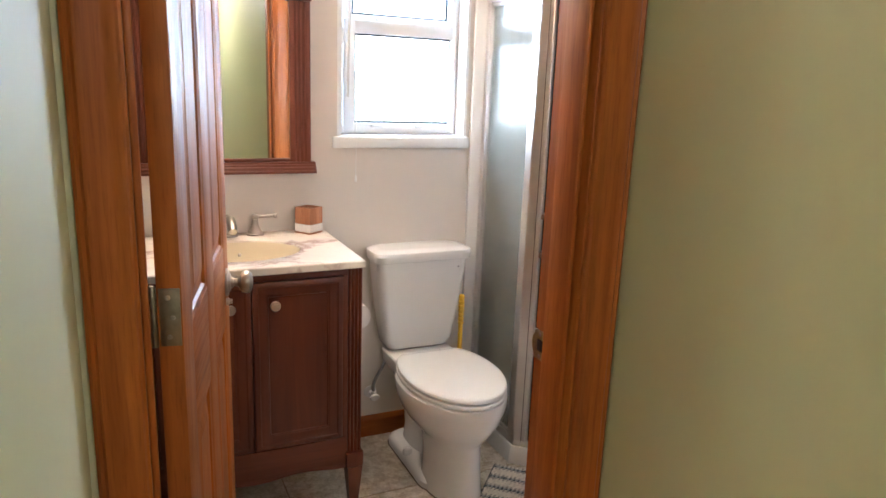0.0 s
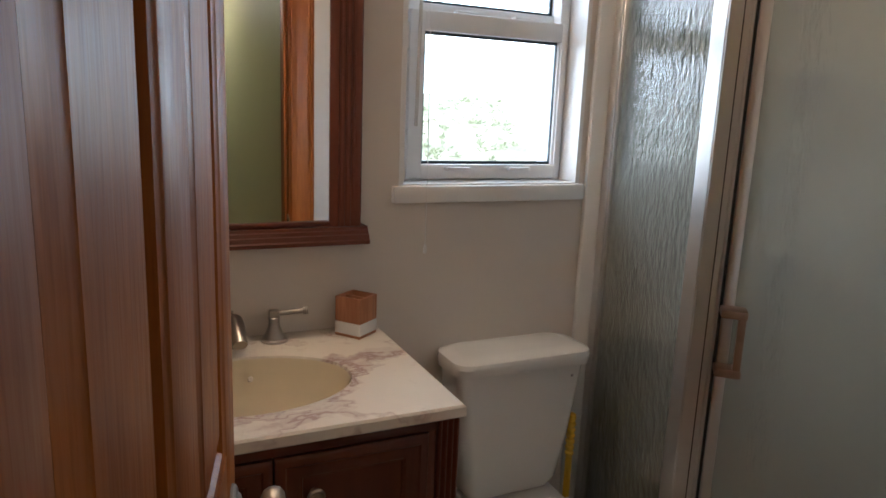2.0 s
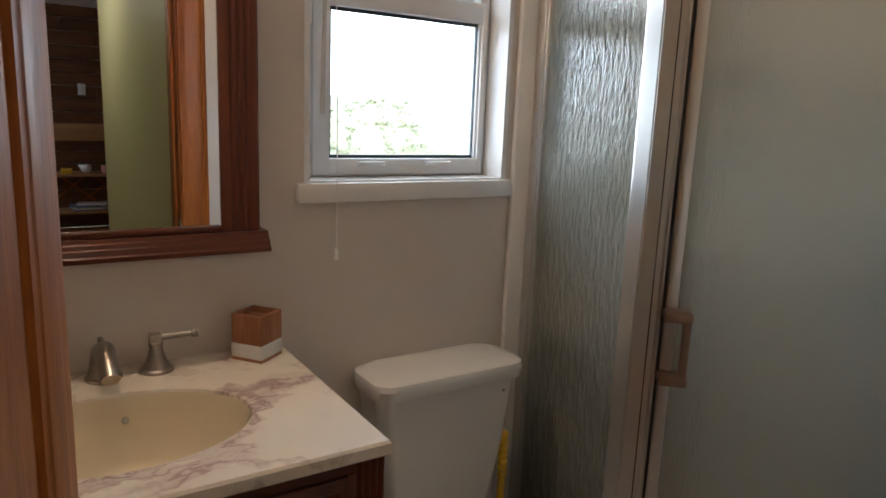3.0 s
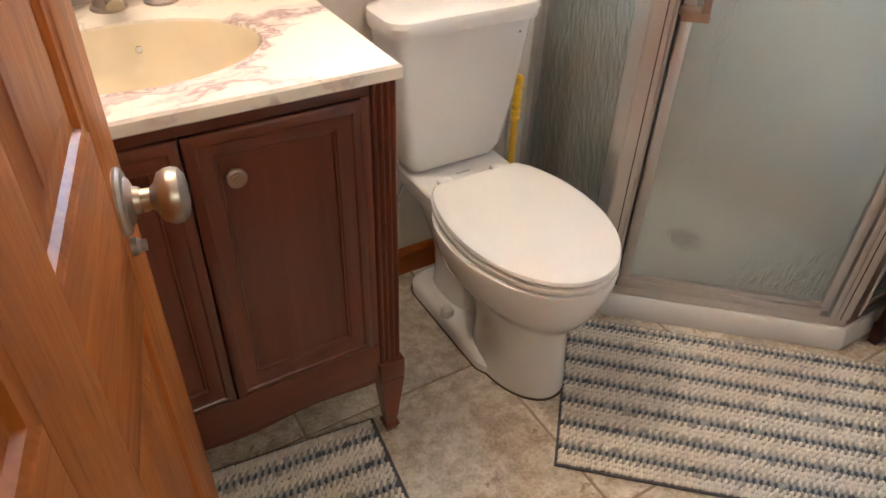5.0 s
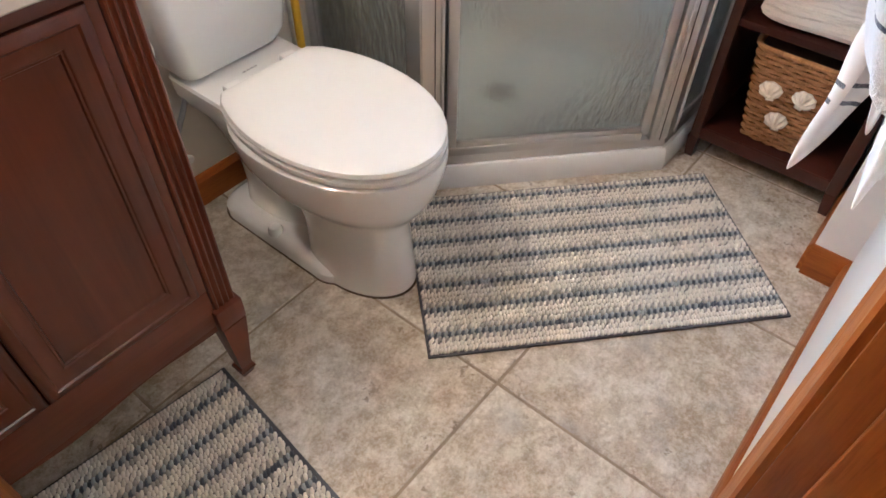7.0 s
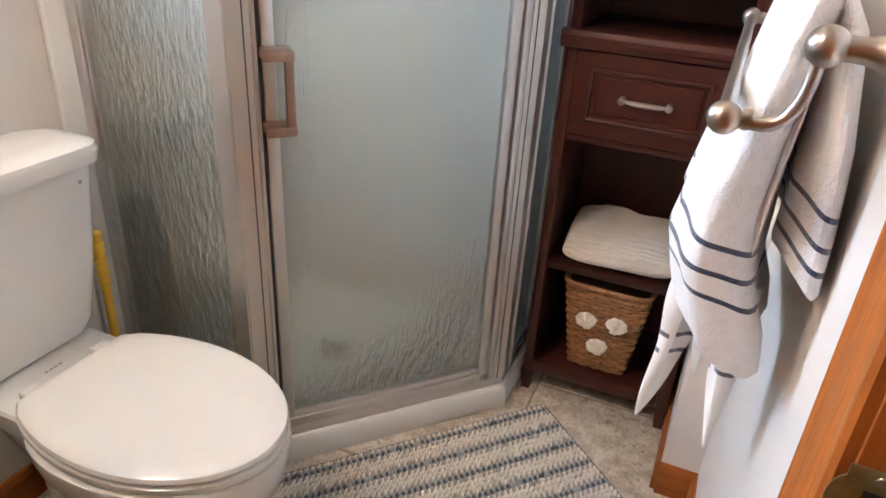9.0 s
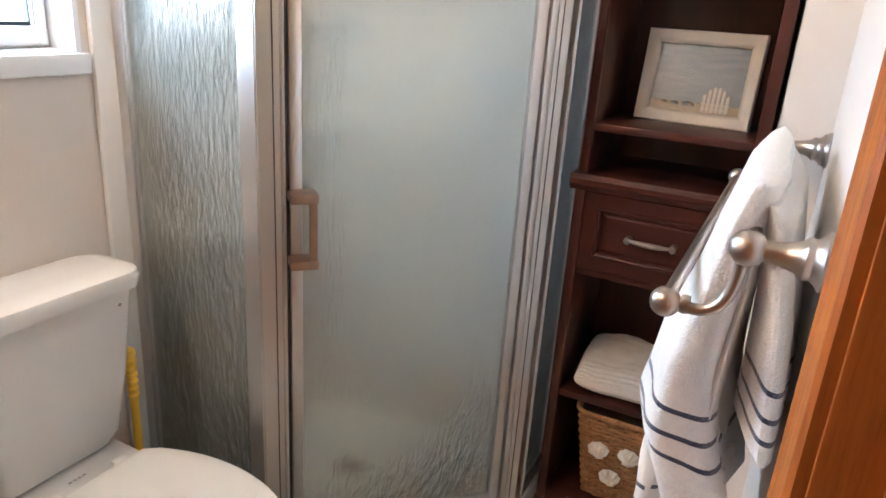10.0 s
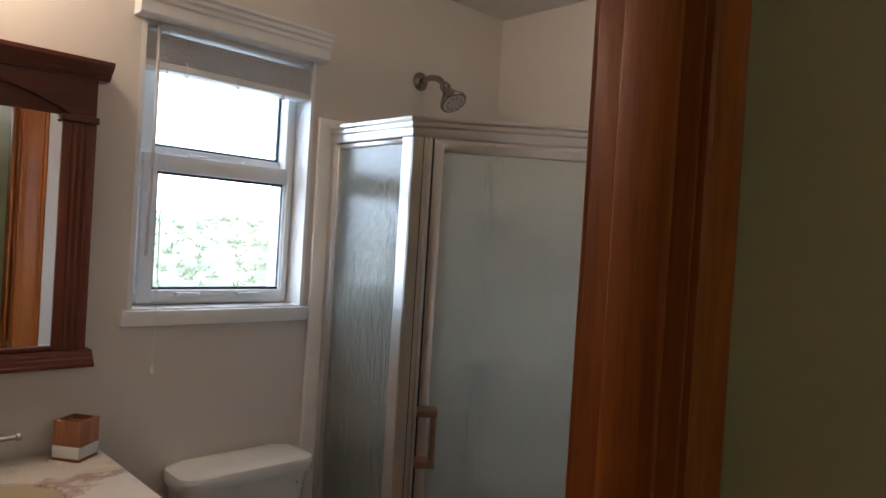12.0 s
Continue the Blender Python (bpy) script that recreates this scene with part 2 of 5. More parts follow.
def casing_profile(w):
    """Cross-section of a fluted casing: (across, out of the wall)."""
    return [(0, 0), (w, 0), (w, 0.012), (w * 0.93, 0.015), (w * 0.86, 0.012), (w * 0.80, 0.016), (w * 0.72, 0.013), (w * 0.64, 0.013), (w * 0.35, 0.010), (w * 0.22, 0.010), (w * 0.14, 0.013), (w * 0.05, 0.013), (0, 0.009)]


def build_doorway():
    d = thing("door_frame", label="red-brown stained pine door frame with fluted casing around the doorway", category="door frame", kind="structure")
    w = 0.064
    for y, s in ((FRONT_OUT, -1), (FRONT_IN, 1)):
        pr = casing_profile(w)
        rw = 0.096 if s > 0 else 0.077
        wide = casing_profile(rw)
        part("casing", prism([(JR + 0.004 + u, y + s * v) for u, v in wide], 0, HEAD + 0.004), PINE, d)
        part("casing", prism([(JL - 0.004 - u, y + s * v) for u, v in pr], 0, HEAD + 0.004), PINE, d)
        part("head_casing", prism([(y + s * v, HEAD + 0.006 + u) for u, v in pr], JL - 0.004 - w, JR + 0.004 + rw, "x"), PINE_X, d)
    part("jamb", box(JR, JR + 0.0195, FRONT_OUT - 0.001, FRONT_IN + 0.001, 0, HEAD, 0.0015), PINE, d)
    part("jamb", box(JL - 0.0195, JL, FRONT_OUT - 0.001, FRONT_IN + 0.001, 0, HEAD, 0.0015), PINE, d)
    part("head_jamb", box(JL, JR, FRONT_OUT - 0.001, FRONT_IN + 0.001, HEAD + 0.0005, HEAD + 0.0195, 0.0015), PINE_X, d)
    part("door_stop", box(JR - 0.011, JR - 0.0005, FRONT_OUT + 0.02, FRONT_IN - 0.037, 0, HEAD - 0.012, 0.003), PINE, d)
    part("door_stop", box(JL + 0.0005, JL + 0.011, FRONT_OUT + 0.02, FRONT_IN - 0.037, 0, HEAD - 0.012, 0.003), PINE, d)
    part("door_stop", box(JL, JR, FRONT_OUT + 0.02, FRONT_IN - 0.037, HEAD - 0.0115, HEAD - 0.0005, 0.003), PINE_X, d)
    # strike plate on the jamb
    b = box(JR - 0.0022, JR - 0.0004, FRONT_IN - 0.034, FRONT_IN + 0.004, 0.868, 0.928, 0.0006)
    b = lathe([(0.021, 0), (0.021, 0.0016)], 20, b, pose(JR - 0.0004, FRONT_IN + 0.0005, 0.898, 0, -90, 0) @ Matrix.Diagonal((1, 0.55, 1, 1)))
    plate = part("strike_plate", b, BRASS, d, "worn brass strike plate")
    # dark patch on the plate in place of the shade in its hole
    part("latch_hole_shade", box(JR - 0.0030, JR - 0.0018, FRONT_IN - 0.026, FRONT_IN - 0.008, 0.886, 0.910, 0.0005), DARK, plate)
    for z in (0.876, 0.920):
        part("screw", lathe([(0.0042, 0), (0.0036, 0.0012), (0.0, 0.0014)], 12, None, pose(JR - 0.0022, FRONT_IN - 0.016, z, 0, -90, 0)), NICKEL, plate)


def panel_field(b, x0, x1, z0, z1, y, s):
    """A raised panel on a door's face at y; s is the outward sign."""
    rim, slope = 0.012, 0.034
    def ring(k, out):
        return [(x0 + k, y + s * out, z0 + k), (x1 - k, y + s * out, z0 + k), (x1 - k, y + s * out, z1 - k), (x0 + k, y + s * out, z1 - k)]
    loft([ring(0, 0.0), ring(0.004, -0.002), ring(0.008, -0.0035), ring(rim, -0.009), ring(rim + 0.004, -0.0095), ring(rim + slope, -0.003), ring(rim + slope + 0.002, -0.002)], b, True, False)
    k = rim + slope + 0.002
    vs = [b.verts.new(p) for p in ring(k, -0.002)]
    b.faces.new(vs)


def build_door():
    """A six-panel door, hinged at its x = 0 edge, its face at y = 0 and its back at y = 0.035."""
    dw, dh, dt = 0.706, 2.015, 0.035
    d = thing("door", 0.053, 1.291, 0.008, 77.4, "open red-brown stained pine panel door with raised panels", "door")
    xs = [(0.098, 0.302), (0.403, dw - 0.090)]
    zs = [(0.20, 0.80), (0.99, 1.58), (1.68, dh - 0.11)]
    # leaf: local x along the door, y from the hall face (-dt) to the room face (0)
    for a, c in ((0, 0.098), (0.302, 0.403), (dw - 0.090, dw)):
        part("stile", box(a, c, -dt, 0, 0, dh, 0.0012), PINE, d)
    prev = 0
    for z0, z1 in zs + [(dh, dh)]:
        for x0, x1 in xs:
            part("rail", box(x0, x1, -dt + 0.0003, -0.0003, prev, z0, 0.0008), PINE_X, d)
        prev = z1
    for z0, z1 in zs:
        for x0, x1 in xs:
            b = bmesh.new()
            panel_field(b, x0, x1, z0, z1, -dt + 0.0003, -1)
            panel_field(b, x0, x1, z0, z1, -0.0003, 1)
            part("panel", b, PINE, d)
    # knobs on both faces with rosettes
    for s in (-1, 1):
        m = pose(dw - 0.056, -dt if s < 0 else 0, 0.898, 90 if s < 0 else -90, 0, 0)
        k = part("door_knob", lathe([(0.010, 0.002), (0.0105, 0.028), (0.014, 0.032), (0.024, 0.037), (0.0275, 0.044), (0.0280, 0.050), (0.0265, 0.056), (0.020, 0.061), (0.010, 0.063), (0.0, 0.0635)], 32, None, m), NICKEL, d, "brushed nickel round door knob")
        part("rosette", lathe([(0.034, 0), (0.034, 0.003), (0.031, 0.006), (0.024, 0.0075), (0.022, 0.010), (0.014, 0.013), (0.0125, 0.019)], 32, None, m), NICKEL, k)
    part("privacy_pin", lathe([(0.009, 0), (0.009, 0.006), (0.006, 0.009), (0.006, 0.014), (0.0, 0.0145)], 16, None, pose(dw - 0.066, -dt, 0.852, 90, 0, 0)), NICKEL, d)
    part("latch_plate", box(dw - 0.0004, dw + 0.0012, -dt + 0.006, -0.006, 0.862, 0.922, 0.0004), BRASS, d)
    for z in (0.23, 0.987, 1.78):
        b = box(-0.0016, 0.0002, -0.033, -0.003, z, z + 0.089, 0.0003)
        h = part("hinge", b, HINGE, d, "dull dark steel butt hinge")
        part("hinge_pin", lathe([(0.0055, 0), (0.0055, 0.089), (0.003, 0.094)], 12, None, pose(-0.003, 0.005, z)), HINGE, h)
        for dz in (0.014, 0.044, 0.075):
            part("screw", lathe([(0.004, 0), (0.003, 0.0010), (0, 0.0012)], 10, None, pose(-0.0016, -0.016 - 0.006 * (dz == 0.044), z + dz, 0, -90, 0)), NICKEL, h)


def build_baseboards():
    def run(x0, y0, x1, y1, nx, ny):
        m = PINE_X if abs(x1 - x0) > abs(y1 - y0) else PINE_Y
        t = 0.011
        if abs(x1 - x0) > abs(y1 - y0):
            pr = [(y0, 0), (y0 + ny * t, 0), (y0 + ny * t, 0.070), (y0 + ny * t * 0.6, 0.082), (y0 + ny * 0.003, 0.088), (y0, 0.088)]
            b = prism(pr, min(x0, x1), max(x0, x1), "x")
        else:
            pr = [(x0, 0), (x0 + nx * t, 0), (x0 + nx * t, 0.070), (x0 + nx * t * 0.6, 0.082), (x0 + nx * 0.003, 0.088), (x0, 0.088)]
            b = loft([[(u, w, v) for u, v in pr] for w in (min(y0, y1), max(y0, y1))])
        setting("baseboard", b, m, "orange-brown stained pine baseboard", "baseboard")
    run(JR + 0.096, FRONT_IN, BUMP_X - 0.011, FRONT_IN, 0, 1)
    run(BUMP_X, FRONT_IN, BUMP_X, BUMP_Y, -1, 0)
    run(BUMP_X, BUMP_Y, ALC_X, BUMP_Y, 0, 1)
    run(0.665, BACK, 1.25, BACK, 0, -1)
    run(LEFT, FRONT_IN + 0.02, LEFT, 2.18, 1, 0)
    run(HALL_R, -1.5, HALL_R, FRONT_OUT - 0.02, -1, 0)
    run(HALL_L, -2.4, HALL_L, FRONT_OUT - 0.02, 1, 0)


BRASS = plain("worn_brass", (0.42, 0.36, 0.22), 0.36, 1.0, vary=0.25, scale=60, relief=0.1)
HINGE = plain("hinge_steel", (0.30, 0.27, 0.22), 0.42, 1.0, vary=0.2, scale=60, relief=0.1)
# near-black for shade in hollows, and for the jar's dark lid
DARK = plain("hollow_shade_dark_lid", (0.02, 0.014, 0.01), 0.8, vary=0.1)
build_doorway()
build_door()
build_baseboards()

# ---- window ----


def glass_material(name, tint):
    """Obscured glass: a clouded see-through body and a clear rippled face that mirrors the window."""
    m, t, p = nodes_of(name)
    t.nodes.remove(p)
    body, milk, face, haze, cloud, gloss, blend, fres, rip, soft = (t.nodes.new("ShaderNode" + k) for k in ("BsdfRefraction", "BsdfTranslucent", "BsdfDiffuse", "MixShader", "MixShader", "BsdfGlossy", "MixShader", "Fresnel", "Bump", "Bump"))
    body.inputs["Color"].default_value, body.inputs["Roughness"].default_value, body.inputs["IOR"].default_value = (*tint, 1), 0.27, 1.3
    milk.inputs["Color"].default_value = face.inputs["Color"].default_value = (0.90, 0.94, 0.87, 1)
    haze.inputs[0].default_value = 0.45
    cloud.inputs[0].default_value = 0.20
    gloss.inputs["Roughness"].default_value, fres.inputs["IOR"].default_value = 0.03, 1.95
    v = coords(t, (1, 1, 0.30))
    n = mix(t, 0.3, noise_tex(t, v, 100, 1, 0.5, 0.3), noise_tex(t, v, 250, 2, 0.5, 0.2))
    rip.inputs["Strength"].default_value, rip.inputs["Distance"].default_value = 1.0, 0.0027
    soft.inputs["Strength"].default_value, soft.inputs["Distance"].default_value = 0.5, 0.005
    for node in (rip, soft):
        t.links.new(n, node.inputs["Height"])
    t.links.new(soft.outputs[0], body.inputs["Normal"])
    t.links.new(rip.outputs[0], gloss.inputs["Normal"])
    t.links.new(body.outputs[0], cloud.inputs[1])
    t.links.new(milk.outputs[0], haze.inputs[1])
    t.links.new(face.outputs[0], haze.inputs[2])
    t.links.new(haze.outputs[0], cloud.inputs[2])
    t.links.new(fres.outputs[0], blend.inputs[0])
    t.links.new(cloud.outputs[0], blend.inputs[1])
    t.links.new(gloss.outputs[0], blend.inputs[2])
    t.links.new(blend.outputs[0], t.nodes["Material Output"].inputs[0])
    return m


def clear_glass():
    """Thin pane: mostly see-through, with a gloss at its face."""
    m, t, p = nodes_of("window_glass")
    t.nodes.remove(p)
    tr, gl, mx, fr = (t.nodes.new(n) for n in ("ShaderNodeBsdfTransparent", "ShaderNodeBsdfGlossy", "ShaderNodeMixShader", "ShaderNodeFresnel"))
    gl.inputs["Roughness"].default_value = 0.02
    fr.inputs["IOR"].default_value = 1.4
    t.links.new(fr.outputs[0], mx.inputs[0])
    t.links.new(tr.outputs[0], mx.inputs[1])
    t.links.new(gl.outputs[0], mx.inputs[2])
    t.links.new(mx.outputs[0], t.nodes["Material Output"].inputs[0])
    return m


GLASS = clear_glass()
SEAL = plain("dark_seal", (0.025, 0.04, 0.05), 0.5, vary=0.1)


def frame_bars(x0, x1, y0, y1, z0, z1, w, bevel=0.004):
    b = box(x0, x0 + w, y0, y1, z0, z1, bevel)
    box(x1 - w, x1, y0, y1, z0, z1, bevel, b)
    box(x0 + w - 0.001, x1 - w + 0.001, y0 + 0.0004, y1 - 0.0004, z0, z0 + w, bevel, b)
    box(x0 + w - 0.001, x1 - w + 0.001, y0 + 0.0004, y1 - 0.0004, z1 - w, z1, bevel, b)
    return b


def sash_bars(x0, x1, y0, y1, z0, z1, a0, a1, c0, c1):
    b = box(x0, a0, y0, y1, z0, z1, 0.004)
    box(a1, x1, y0, y1, z0, z1, 0.004, b)
    box(a0 - 0.002, a1 + 0.002, y0 + 0.0005, y1 - 0.0005, z0, c0, 0.004, b)
    box(a0 - 0.002, a1 + 0.002, y0 + 0.0005, y1 - 0.0005, c1, z1, 0.004, b)
    return b


def build_window():
    w = thing("window_1", label="white vinyl double-hung window with two clear panes", category="window", kind="structure")
    y0 = BACK
    # lining of the opening, casing strips and stool
    b = box(WX0, WX0 + 0.012, y0 - 0.002, y0 + 0.13, WZ0, WZ1)
    box(WX1 - 0.012, WX1, y0 - 0.002, y0 + 0.13, WZ0, WZ1, bm=b)
    box(WX0 + 0.012, WX1 - 0.012, y0 - 0.002, y0 + 0.13, WZ1 - 0.012, WZ1, bm=b)
    box(WX0 + 0.012, WX1 - 0.012, y0 - 0.002, y0 + 0.13, WZ0, WZ0 + 0.008, bm=b)
    part("window_lining", b, VINYL, w)
    part("window_sill", box(WX0 - 0.018, WX1 + 0.010, y0 - 0.016, y0 + 0.001, WZ0 - 0.036, WZ0 + 0.004, 0.003), VINYL, w, "white painted window stool")
    part("window_frame", frame_bars(WX0 + 0.012, WX1 - 0.012, y0 + 0.075, y0 + 0.15, WZ0 + 0.008, WZ1 - 0.012, 0.030), VINYL, w)
    gx0, gx1 = 0.808, 1.199
    lower = part("lower_sash", sash_bars(gx0 - 0.040, gx1 + 0.018, y0 + 0.068, y0 + 0.104, WZ0 + 0.012, 1.612, gx0, gx1, 1.245, 1.565), VINYL, w)
    part("seal", frame_bars(gx0, gx1, y0 + 0.084, y0 + 0.092, 1.245, 1.565, 0.0075, 0), SEAL, lower)
    pane = part("pane", box(gx0, gx1, y0 + 0.086, y0 + 0.089, 1.244, 1.566), GLASS, lower, "", False)
    pane.visible_shadow = False
    upper = part("upper_sash", sash_bars(gx0 - 0.036, gx1 + 0.018, y0 + 0.108, y0 + 0.142, 1.60, WZ1 - 0.02, gx0, gx1, 1.634, WZ1 - 0.054), VINYL, w)
    part("seal", frame_bars(gx0 + 0.002, gx1 - 0.004, y0 + 0.120, y0 + 0.128, 1.634, WZ1 - 0.054, 0.0075, 0), SEAL, upper)
    pane = part("pane", box(gx0, gx1, y0 + 0.122, y0 + 0.125, 1.634, WZ1 - 0.054), GLASS, upper, "", False)
    pane.visible_shadow = False
    # finger lifts below the lower pane and latches on the meeting rail
    for x in (0.905, 1.085):
        b = prism([(x - 0.036, 0), (x + 0.036, 0), (x + 0.033, -0.014), (x + 0.020, -0.021), (x - 0.020, -0.021), (x - 0.033, -0.014)], 1.2300, 1.2385, bm=None, bevel=0.0015)
        part("finger_lift", moved(b, Matrix.Translation((0, y0 + 0.068, 0))), VINYL, lower)
    for x in (0.925, 1.09):
        part("sash_latch", box(x - 0.03, x + 0.03, y0 + 0.080, y0 + 0.104, 1.612, 1.620, 0.003), VINYL, lower)
    part("side_latch", box(gx0 - 0.062, gx0 - 0.046, y0 + 0.056, y0 + 0.075, 1.52, 1.58, 0.003), VINYL, w)


def build_blind():
    v = thing("window_blind", 0, 0, 0, 0, "raised white window blind with moulded valance and wand", "window blind")
    x0, x1, y = 0.700, 1.253, BACK
    pr = [(y - 0.002, 1.936), (y - 0.046, 1.936), (y - 0.050, 1.940), (y - 0.050, 1.968), (y - 0.054, 1.974), (y - 0.054, 1.984), (y - 0.060, 1.990), (y - 0.060, 2.000), (y - 0.066, 2.006), (y - 0.066, 2.014), (y - 0.002, 2.014)]
    part("valance", prism(pr, x0, x1, "x"), VINYL, v)
    for i in range(13):
        z = 1.842 + i * 0.0055
        part("slat", box(WX0 + 0.014, WX1 - 0.014, y + 0.006, y + 0.056, z, z + 0.003, 0.0008, segs=1), VINYL, v)
    part("bottom_rail", box(WX0 + 0.014, WX1 - 0.014, y + 0.005, y + 0.057, 1.820, 1.8405, 0.004), VINYL, v)
    part("head_rail", box(WX0 + 0.014, WX1 - 0.014, y + 0.004, y + 0.060, 1.925, 1.9475, 0.002), VINYL, v)
    part("wand", tube([(0.762, y - 0.006, 1.93), (0.765, y - 0.005, 1.7), (0.760, y - 0.004, 1.34)], 0.0042, 8), CLEARISH, v, "translucent plastic tilt wand")
    part("cord", tube([(0.788, y - 0.005, 1.93), (0.789, y - 0.003, 1.6), (0.788, y - 0.018, 1.22), (0.787, y - 0.019, 1.06)], 0.0011, 6), VINYL, v)
    part("cord_tassel", lathe([(0.001, 0.0), (0.004, -0.004), (0.0055, -0.022), (0.001, -0.025)], 10, None, pose(0.787, y - 0.019, 1.062)), VINYL, v)
    for x in (0.84, 0.985, 1.13):
        pts = bez([(x, y + 0.004, 1.85), (x + 0.008, y - 0.004, 1.835), (x - 0.012, y - 0.006, 1.812), (x - 0.012, y - 0.006, 1.800), (x + 0.008, y - 0.004, 1.802), (x + 0.004, y, 1.815)], 12)
        part("ladder_cord", tube(pts, 0.0018, 6), VINYL, v)


CLEARISH = plain("clear_plastic", (0.62, 0.60, 0.57), 0.25, vary=0.05)
build_window()
build_blind()


def build_outside():
    m, t, p = nodes_of("dune_ground")
    v = coords(t)
    n1, n2 = noise_tex(t, v, 0.5, 6, 0.65), noise_tex(t, v, 6, 5, 0.7)
    c = ramp(t, n1, [(0.35, (0.10, 0.14, 0.06)), (0.5, (0.22, 0.22, 0.13)), (0.68, (0.36, 0.32, 0.24))])
    t.links.new(mix(t, 0.5, c, ramp(t, n2, [(0.35, (0.09, 0.13, 0.055)), (0.7, (0.36, 0.32, 0.24))])), p.inputs["Base Color"])
    p.inputs["Roughness"].default_value = 0.9
    bm = bmesh.new()
    bmesh.ops.create_grid(bm, x_segments=90, y_segments=90, size=1.0)
    for q in bm.verts:
        x, y = q.co.x, q.co.y
        q.co.x, q.co.y = math.copysign(abs(x) ** 2.2, x) * 900 + 1, math.copysign(abs(y) ** 2.2, y) * 900 + 3
        r = math.hypot(q.co.x - 1, q.co.y - 3)
        rise = 1.0 / (1 + math.exp(-(r - 34) / 8)) * 3.4
        q.co.z = -0.75 + (rise + 0.5 * noise.noise((q.co.x * 0.11, q.co.y * 0.11, 3)) * min(1, r / 10) if q.co.y > 3.4 else 0.0) * (1 if q.co.y > 3.4 else 0)
    # the ground stays below the house's floor
    setting("ground", bm, m, "sandy dune ground with sparse low plants", "ground", True)
    leaf, t, p = nodes_of("shrub_leaf")
    g = t.nodes.new("ShaderNodeNewGeometry")
    t.links.new(ramp(t, g.outputs["Random Per Island"], [(0.0, (0.12, 0.17, 0.08)), (0.5, (0.22, 0.25, 0.14)), (1.0, (0.40, 0.37, 0.26))]), p.inputs["Base Color"])
    p.inputs["Roughness"].default_value = 0.6
    rnd = random.Random(5)
    bm = bmesh.new()
    for i in range(700):
        far = rnd.random()
        cx, cy = rnd.uniform(-3, 9) * (0.5 + far * 2), 6.5 + far * 34
        r = math.hypot(cx - 1, cy - 3)
        cz = -0.75 + 1.0 / (1 + math.exp(-(r - 34) / 8)) * 3.4 + 0.5 * noise.noise((cx * 0.11, cy * 0.11, 3)) * min(1, r / 10)
        s = rnd.uniform(0.07, 0.20) * (1 + far)
        for k in range(26):
            a, e = rnd.uniform(0, 6.28), rnd.uniform(0.1, 1.4)
            d = Vector((math.cos(a) * math.cos(e), math.sin(a) * math.cos(e), math.sin(e)))
            o = Vector((cx, cy, cz)) + d * s * rnd.uniform(0.2, 0.9)
            side = d.cross(Vector((rnd.uniform(-1, 1), rnd.uniform(-1, 1), 0.3))).normalized() * s * 0.07
            vs = [bm.verts.new(o - side), bm.verts.new(o + d * s * 0.35), bm.verts.new(o + side), bm.verts.new(o - d * s * 0.2)]
            bm.faces.new(vs)
    tagged(part("dune_shrubs", bm, leaf, None, "", False), "low green and straw-coloured dune shrubs", "shrubs", "", "stuff")


def build_sky_glow():
    """Glowing sheet added far behind the dunes: whitens the sky and lights the room."""
    m, t, p = nodes_of("sky_glow")
    t.nodes.remove(p)
    e = t.nodes.new("ShaderNodeEmission")
    e.inputs["Color"].default_value, e.inputs["Strength"].default_value = (0.80, 0.92, 1.0, 1), 4.6
    t.links.new(e.outputs[0], t.nodes["Material Output"].inputs[0])
    pts = [(1 + 85 * math.sin(radians(a)), 3 + 85 * math.cos(radians(a))) for a in range(-80, 81, 8)]
    b = loft([[(x, y, -3) for x, y in pts], [(x, y, 110) for x, y in pts]], None, False, False)
    setting("backdrop", b, m, "added glowing white backdrop for the bright sky behind the dunes", "sky")


build_outside()
build_sky_glow()

# ---- shower ----
P0, P1, P2, P3 = Vector((1.312, BACK)), Vector((1.316, 2.289)), Vector((1.782, 1.868)), Vector((SHW_X, 1.868))
RAIN = glass_material("rain_glass", (0.94, 0.97, 0.95))


# dark tone that stands in for the shade inside the posts' grooves
GROOVE_SHADE = plain("groove_shadow", (0.10, 0.09, 0.085), 0.4, 0.8, rv=0.0)


def wall_run(a, b, z0, z1, t0, t1):
    """A slab over the plan line from a to b, from t0 to t1 across it."""
    d = (b - a).normalized()
    n = Vector((-d.y, d.x))
    return [tuple(a + n * t0), tuple(b + n * t0), tuple(b + n * t1), tuple(a + n * t1)]


def offset_line(k):
    """The plan line of the enclosure moved k outwards."""
    def shift(a, b):
        d = (b - a).normalized()
        n = Vector((d.y, -d.x)) 
        return a + n * k, d
    def meet(p, d, q, e):
        den = d.x * e.y - d.y * e.x
        s = ((q.x - p.x) * e.y - (q.y - p.y) * e.x) / den
        return p + d * s
    (a, d), (b, e), (c, f) = shift(P0, P1), shift(P1, P2), shift(P2, P3)
    return [Vector((a.x, BACK)), meet(a, d, b, e), meet(b, e, c, f), Vector((SHW_X, c.y))]


def bar_along(levels, z0, z1, bm=None):
    """A rail with a stepped outline that follows the enclosure's three sides."""
    bm = bm or bmesh.new()
    rings = []
    lines = [offset_line(k) for k, z in levels]
    for i in range(4):
        rings.append([(lines[j][i].x, lines[j][i].y, levels[j][1]) for j in range(len(levels))])
    return loft(rings, bm)


